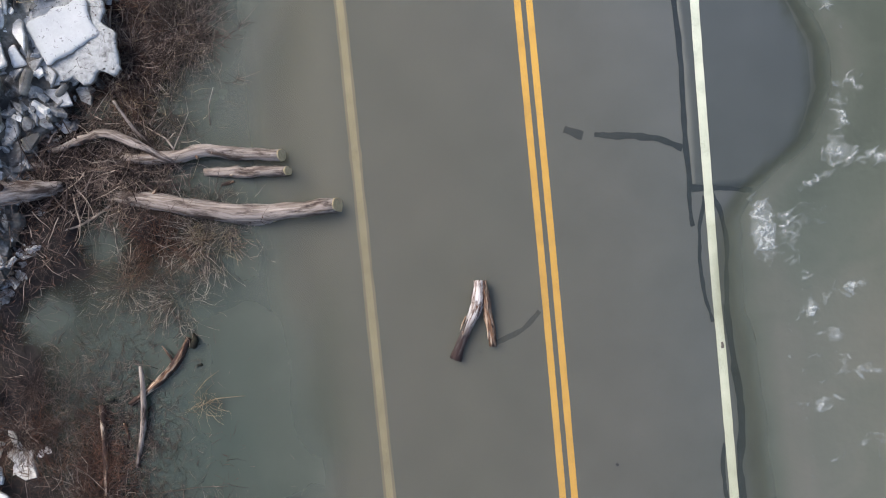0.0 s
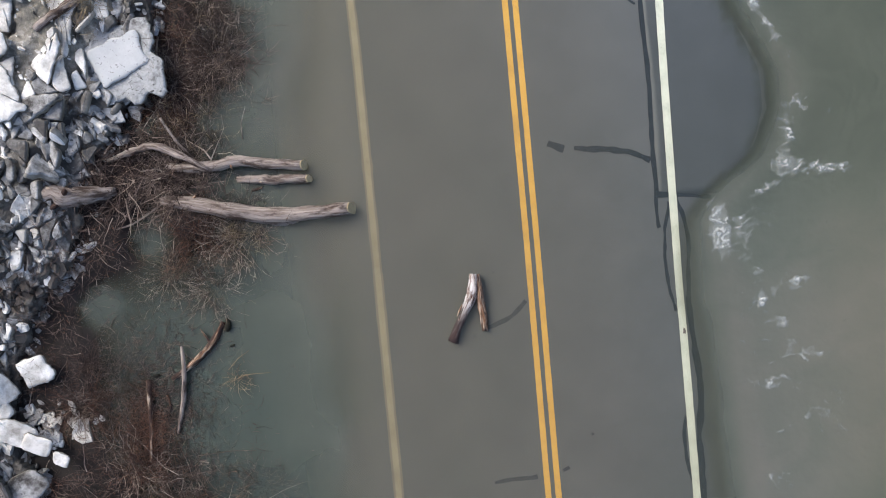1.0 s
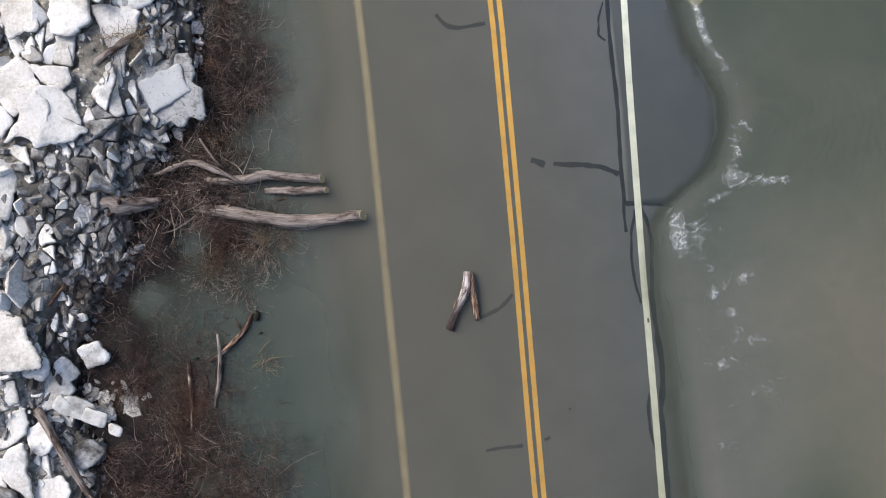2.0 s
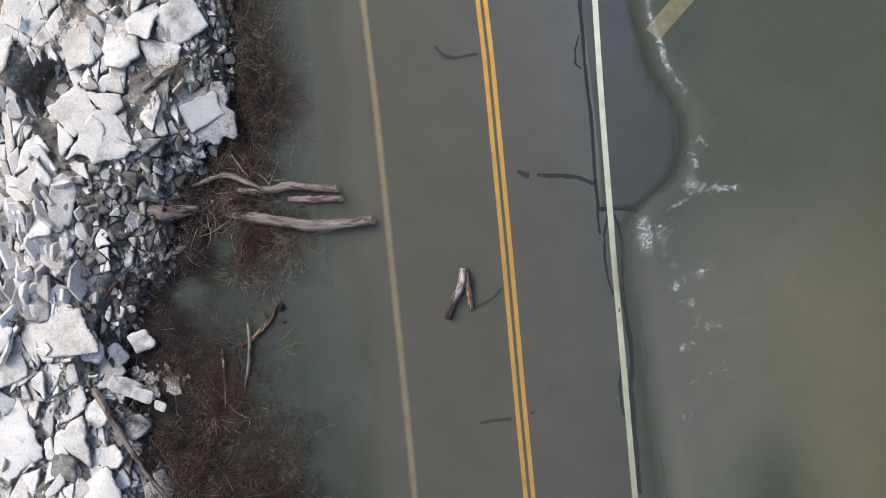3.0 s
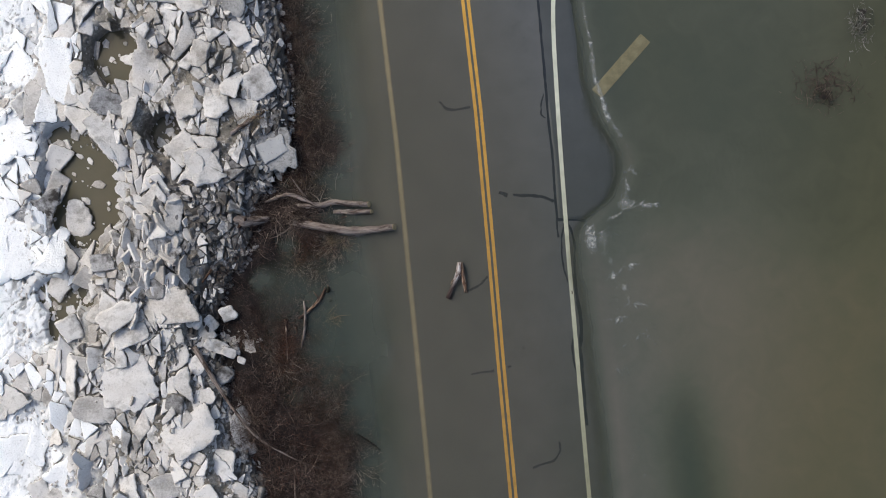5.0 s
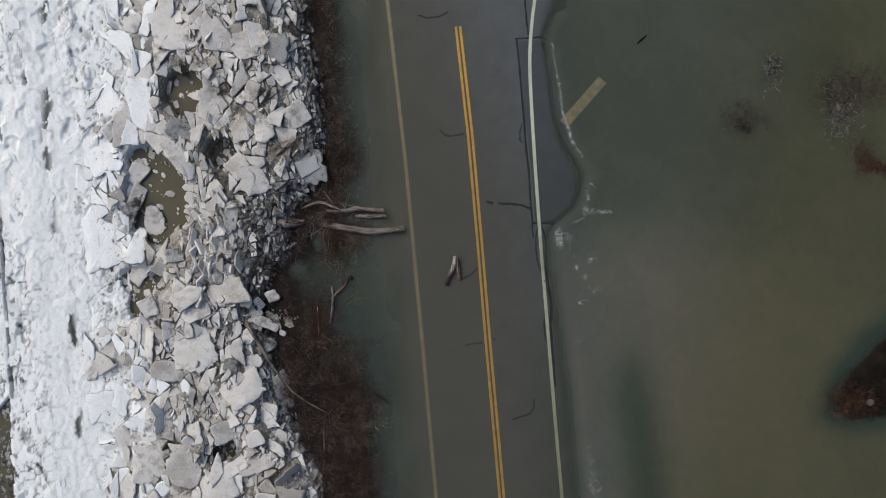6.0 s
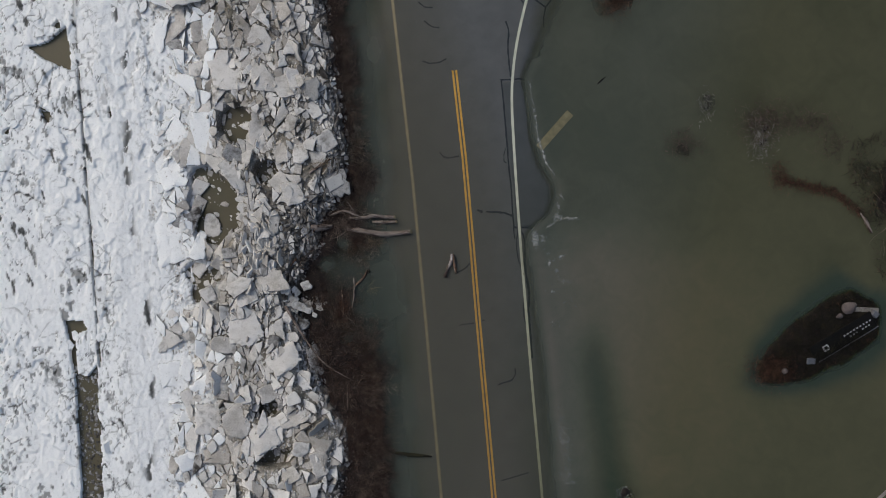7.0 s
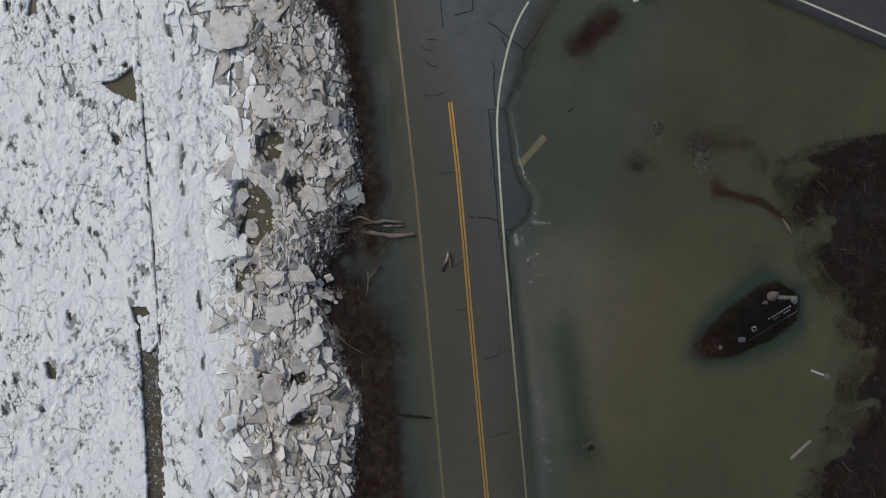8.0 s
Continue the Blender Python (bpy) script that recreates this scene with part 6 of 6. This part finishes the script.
straw_clump(-6.75, 1.0, 61, 60, 0.42, (0.5, -0.6), "yellow dead grass clump bent by the flood")
straw_clump(-6.2, 0.72, 64, 40, 0.45, (0.8, -0.3), "yellow dead grass clump bent by the flood")
straw_clump(-7.0, -2.35, 62, 34, 0.40, (0.1, -0.6), "sparse tan dead grass clump in the flood")
straw_clump(-7.9, 3.6, 63, 40, 0.5, (0.6, 0.2), "tan dead grass at the drift heap")

# ---- sunken board and floating pieces ----
def box(bm, m, sx, sy, sz, bevel=0.01):
    made = bmesh.ops.create_cube(bm, size=1, matrix=m @ Matrix.Diagonal((sx, sy, sz, 1)))
    edges = list({e for v in made["verts"] for e in v.link_edges})
    if bevel:
        bmesh.ops.bevel(bm, geom=edges, offset=bevel, segments=1, affect="EDGES")


bm = bmesh.new()
box(bm, pose(0, 0, 0), 3.2, 0.56, 0.05, 0.012)
board = link("board", bm, PLANK)
board.matrix_world = pose(6.38, 7.28, -0.012, 0, 0, 43.5)
tagged(board, "sunken tan plywood board by the washed-out shoulder", "board")
bm = bmesh.new()
box(bm, pose(0, 0, 0), 2.25, 0.22, 0.06, 0.01)
plank = link("plank", bm, GREYBOARD)
plank.matrix_world = pose(26.2, -19.35, 0.02, 0, 0, 37)
tagged(plank, "grey plank floating on the flood", "plank")


def float_post():
    root = new("marker_post")
    root.location = (28.2, -13.2, 0.04)
    bm = bmesh.new()
    ring_tube(bm, [Vector((-0.55, 0.28, 0)), Vector((0.45, -0.22, 0))], [0.09, 0.09], 10)
    part("post", bm, LETTER, root, "white plastic tube")
    bm = bmesh.new()
    ring_tube(bm, [Vector((0.72, -0.34, -0.06)), Vector((0.72, -0.34, 0.05))], [0.24, 0.2], 14)
    part("base", bm, METAL, root, "round grey foot")
    tagged(root, "white marker post adrift, with its round grey foot", "post")


float_post()


# ---- grassy island with the sign ----
def around(r, n, cx, cy, sx, sy, floor=-0.03):
    x, y = cx + sx * r.randn(n), cy + sy * r.randn(n)
    return over_ground(x, y, r, 0.02, floor)


def on_island(r, n, low=0.0, high=0.98):
    x, y = r.uniform(17.5, 28.5, n), r.uniform(-13, -4, n)
    reach = island_reach(x, y)
    ok = (reach > low) & (reach < high)
    return over_ground(x[ok], y[ok], r, 0.02, -0.08)


def in_thicket(r, n, power=1.0):
    y = r.uniform(-28, 9, n)
    x = thicket_left(y) + 0.2 + 12 * r.rand(n) ** power
    ok = r.rand(n) < 3.2 * fbm(x * 0.5 + 3, y * 0.5, 4) - 0.9
    return over_ground(x[ok], y[ok], r, 0.15, -0.05)


def along(r, n, a, b, wide):
    u = r.rand(n)
    return np.stack([a[0] + (b[0] - a[0]) * u + wide * r.randn(n), a[1] + (b[1] - a[1]) * u + wide * r.randn(n), 0.01 + 0.05 * r.rand(n)], 1)


def plants(name, spots, length, radius, material, seed, label, up=0.5):
    return litter(name, spots, length, radius, material, seed, label, 0.1, "plants", up)


plants("island_grass", on_island(lr, 22000), 0.3, 0.014, GRASS, 71, "dark wet grass and weeds on the island")
plants("island_weeds", on_island(lr, 2600, 0.72, 1.0), 0.3, 0.012, RUST, 70, "russet dead weeds along the island's shore")
plants("russet_weeds", around(lr, 1500, 19.5, -10.2, 0.75, 0.5), 0.3, 0.012, RUST, 72, "russet dead weeds at the tip of the island")
rim = on_island(lr, 30000, 0.96, 1.10)
plants("green_weeds", rim[lr.rand(len(rim)) < np.where(rim[:, 0] - 0.5 * rim[:, 1] > 27, 0.9, 0.3)], 0.3, 0.012, MOSS, 83, "green weeds in shallow water round the island", 0.2)
plants("thicket_branches", in_thicket(lr, 700), 1.3, 0.013, TWIG, 84, "pale bare branches in the drowned thicket", 0.3)
plants("thicket_brush", in_thicket(lr, 22000, 0.9), 0.7, 0.012, GRASS, 73, "dark drowned brush along the flooded field", 0.3)
plants("thicket_twigs", in_thicket(lr, 9000, 0.9), 0.8, 0.010, DARKTWIG, 86, "brown bare twigs of the drowned thicket", 0.4)
plants("thicket_stalks", in_thicket(lr, 6000), 0.5, 0.012, RUST, 85, "russet dead stalks in the drowned thicket", 0.3)
plants("reed_bed", around(lr, 420, 20.3, 5.5, 0.45, 0.8), 0.35, 0.012, REED, 74, "pale dead reeds sticking out of the flood")
plants("reed_bed", around(lr, 900, 20.6, 6.6, 1.0, 0.8), 0.4, 0.012, DARKTWIG, 75, "dark dead reeds in the flood")
plants("reed_bed", around(lr, 160, 16.75, 8.0, 0.28, 0.5), 0.3, 0.012, REED, 76, "small clump of pale dead reeds in the flood")
plants("reed_bed", around(lr, 380, 15.0, 5.6, 0.7, 0.5), 0.35, 0.012, DARKTWIG, 77, "thin dark reeds just above the flood", 0.2)
plants("reed_bed", around(lr, 420, 23.6, 6.4, 1.0, 0.4), 0.35, 0.012, DARKTWIG, 80, "dark dead reeds in a broken ring in the flood", 0.3)
plants("reed_bed", around(lr, 300, 25.0, 4.8, 0.6, 0.7), 0.35, 0.012, DARKTWIG, 81, "dark dead reeds in a broken ring in the flood", 0.3)
plants("reed_bed", around(lr, 260, 21.3, 2.9, 0.4, 0.5), 0.35, 0.012, RUST, 82, "russet dead reeds in a broken ring in the flood", 0.3)
plants("hedge_line", np.r_[along(lr, 900, (21.2, 2.6), (25.0, 1.3), 0.2), along(lr, 400, (25.0, 1.3), (26.6, -0.3), 0.15)], 0.3, 0.012, RUST, 78, "low line of russet weeds at the field's edge", 0.4)
plants("russet_shrub", along(lr, 1600, (10.7, 15.2), (14.4, 18.0), 0.45), 0.5, 0.010, RUST, 79, "russet shrub in the flood by the junction")
log("branch", [(26.5, -0.2, 0.10), (26.8, -0.8, 0.14), (27.1, -1.6, 0.10)], [0.05, 0.13, 0.09], "pale bare branch at the edge of the thicket", cut=False, seed=21, sides=7, knots=1)


def sign():
    """A fallen black sign board with pale lettering, worn to bars, and grey posts."""
    root = new("sign")
    root.matrix_world = pose(24.35, -8.25, 0.32, 0, 0, 26) @ pose(0, 0, 0, 9)
    bm = bmesh.new()
    box(bm, pose(0, -0.2, 0), 4.8, 1.2, 0.09, 0.02)
    part("panel", bm, BLACK, root)
    bm = bmesh.new()
    box(bm, pose(0.1, -0.83, 0.0), 4.7, 0.06, 0.12, 0.01)
    part("trim", bm, METAL, root, "thin grey metal edge")
    marks = [(-1.55, -0.22, 0.10, 0.40), (-1.40, -0.38, 0.38, 0.09), (-1.40, -0.05, 0.38, 0.09), (-1.22, -0.18, 0.09, 0.16)]
    for k in range(9):
        marks.append((0.10 + 0.25 * k, -0.14, 0.13, 0.10))
    for k in range(6):
        marks.append((0.45 + 0.24 * k + (0.25 if k > 2 else 0), -0.40, 0.12, 0.09))
    for x, y, w, h in marks:
        bm = bmesh.new()
        box(bm, pose(x, y, 0.05), w, h, 0.012, 0)
        part("mark", bm, LETTER, root, "pale lettering mark")
    for x, y, w, turn in ((-2.72, -0.45, 0.6, -32), (2.62, 0.02, 0.4, 20)):
        bm = bmesh.new()
        box(bm, pose(x, y, -0.02, 0, 0, turn), w, 0.42, 0.3, 0.03)
        part("post", bm, METAL, root, "stubby grey post")
    return tagged(root, "black monument sign with pale lettering, on the island", "sign")


sign()


def stone(x, y, sx, sy, sz, turn, material, label, seed):
    rg = random.Random(seed)
    bm = bmesh.new()
    bmesh.ops.create_icosphere(bm, subdivisions=2, radius=0.5)
    for v in bm.verts:
        v.co *= 0.85 + 0.3 * noise.noise(v.co * 2 + Vector((seed, 0, 0)))
        v.co.z = min(v.co.z, 0.36)
    ob = link("stone", bm, material)
    ob.matrix_world = pose(x, y, float(ground_z(x, y)) + 0.25 * sz, 0, 0, turn) @ Matrix.Diagonal((sx, sy, sz, 1))
    return tagged(ob, label, "stone")


stone(25.0, -6.5, 1.25, 1.0, 0.6, 20, STONE, "flat pinkish boulder on the island", 1)
stone(24.3, -7.0, 0.6, 0.4, 0.3, 10, STONE, "small grey stone beside the boulder", 2)
stone(20.3, -10.35, 0.5, 0.45, 0.3, 20, STONE, "small grey stone among russet weeds", 3)
bm = bmesh.new()
box(bm, pose(0, 0, 0), 1.7, 0.32, 0.12, 0.02)
beam = link("timber", bm, GREYBOARD)
beam.matrix_world = pose(26.2, -6.75, 0.22, 0, 4, -8)
tagged(beam, "weathered timber lying beside the boulder", "timber")
stone(16.2, 19.1, 0.9, 0.6, 0.4, 20, ICE, "lump of white ice by the junction", 4)
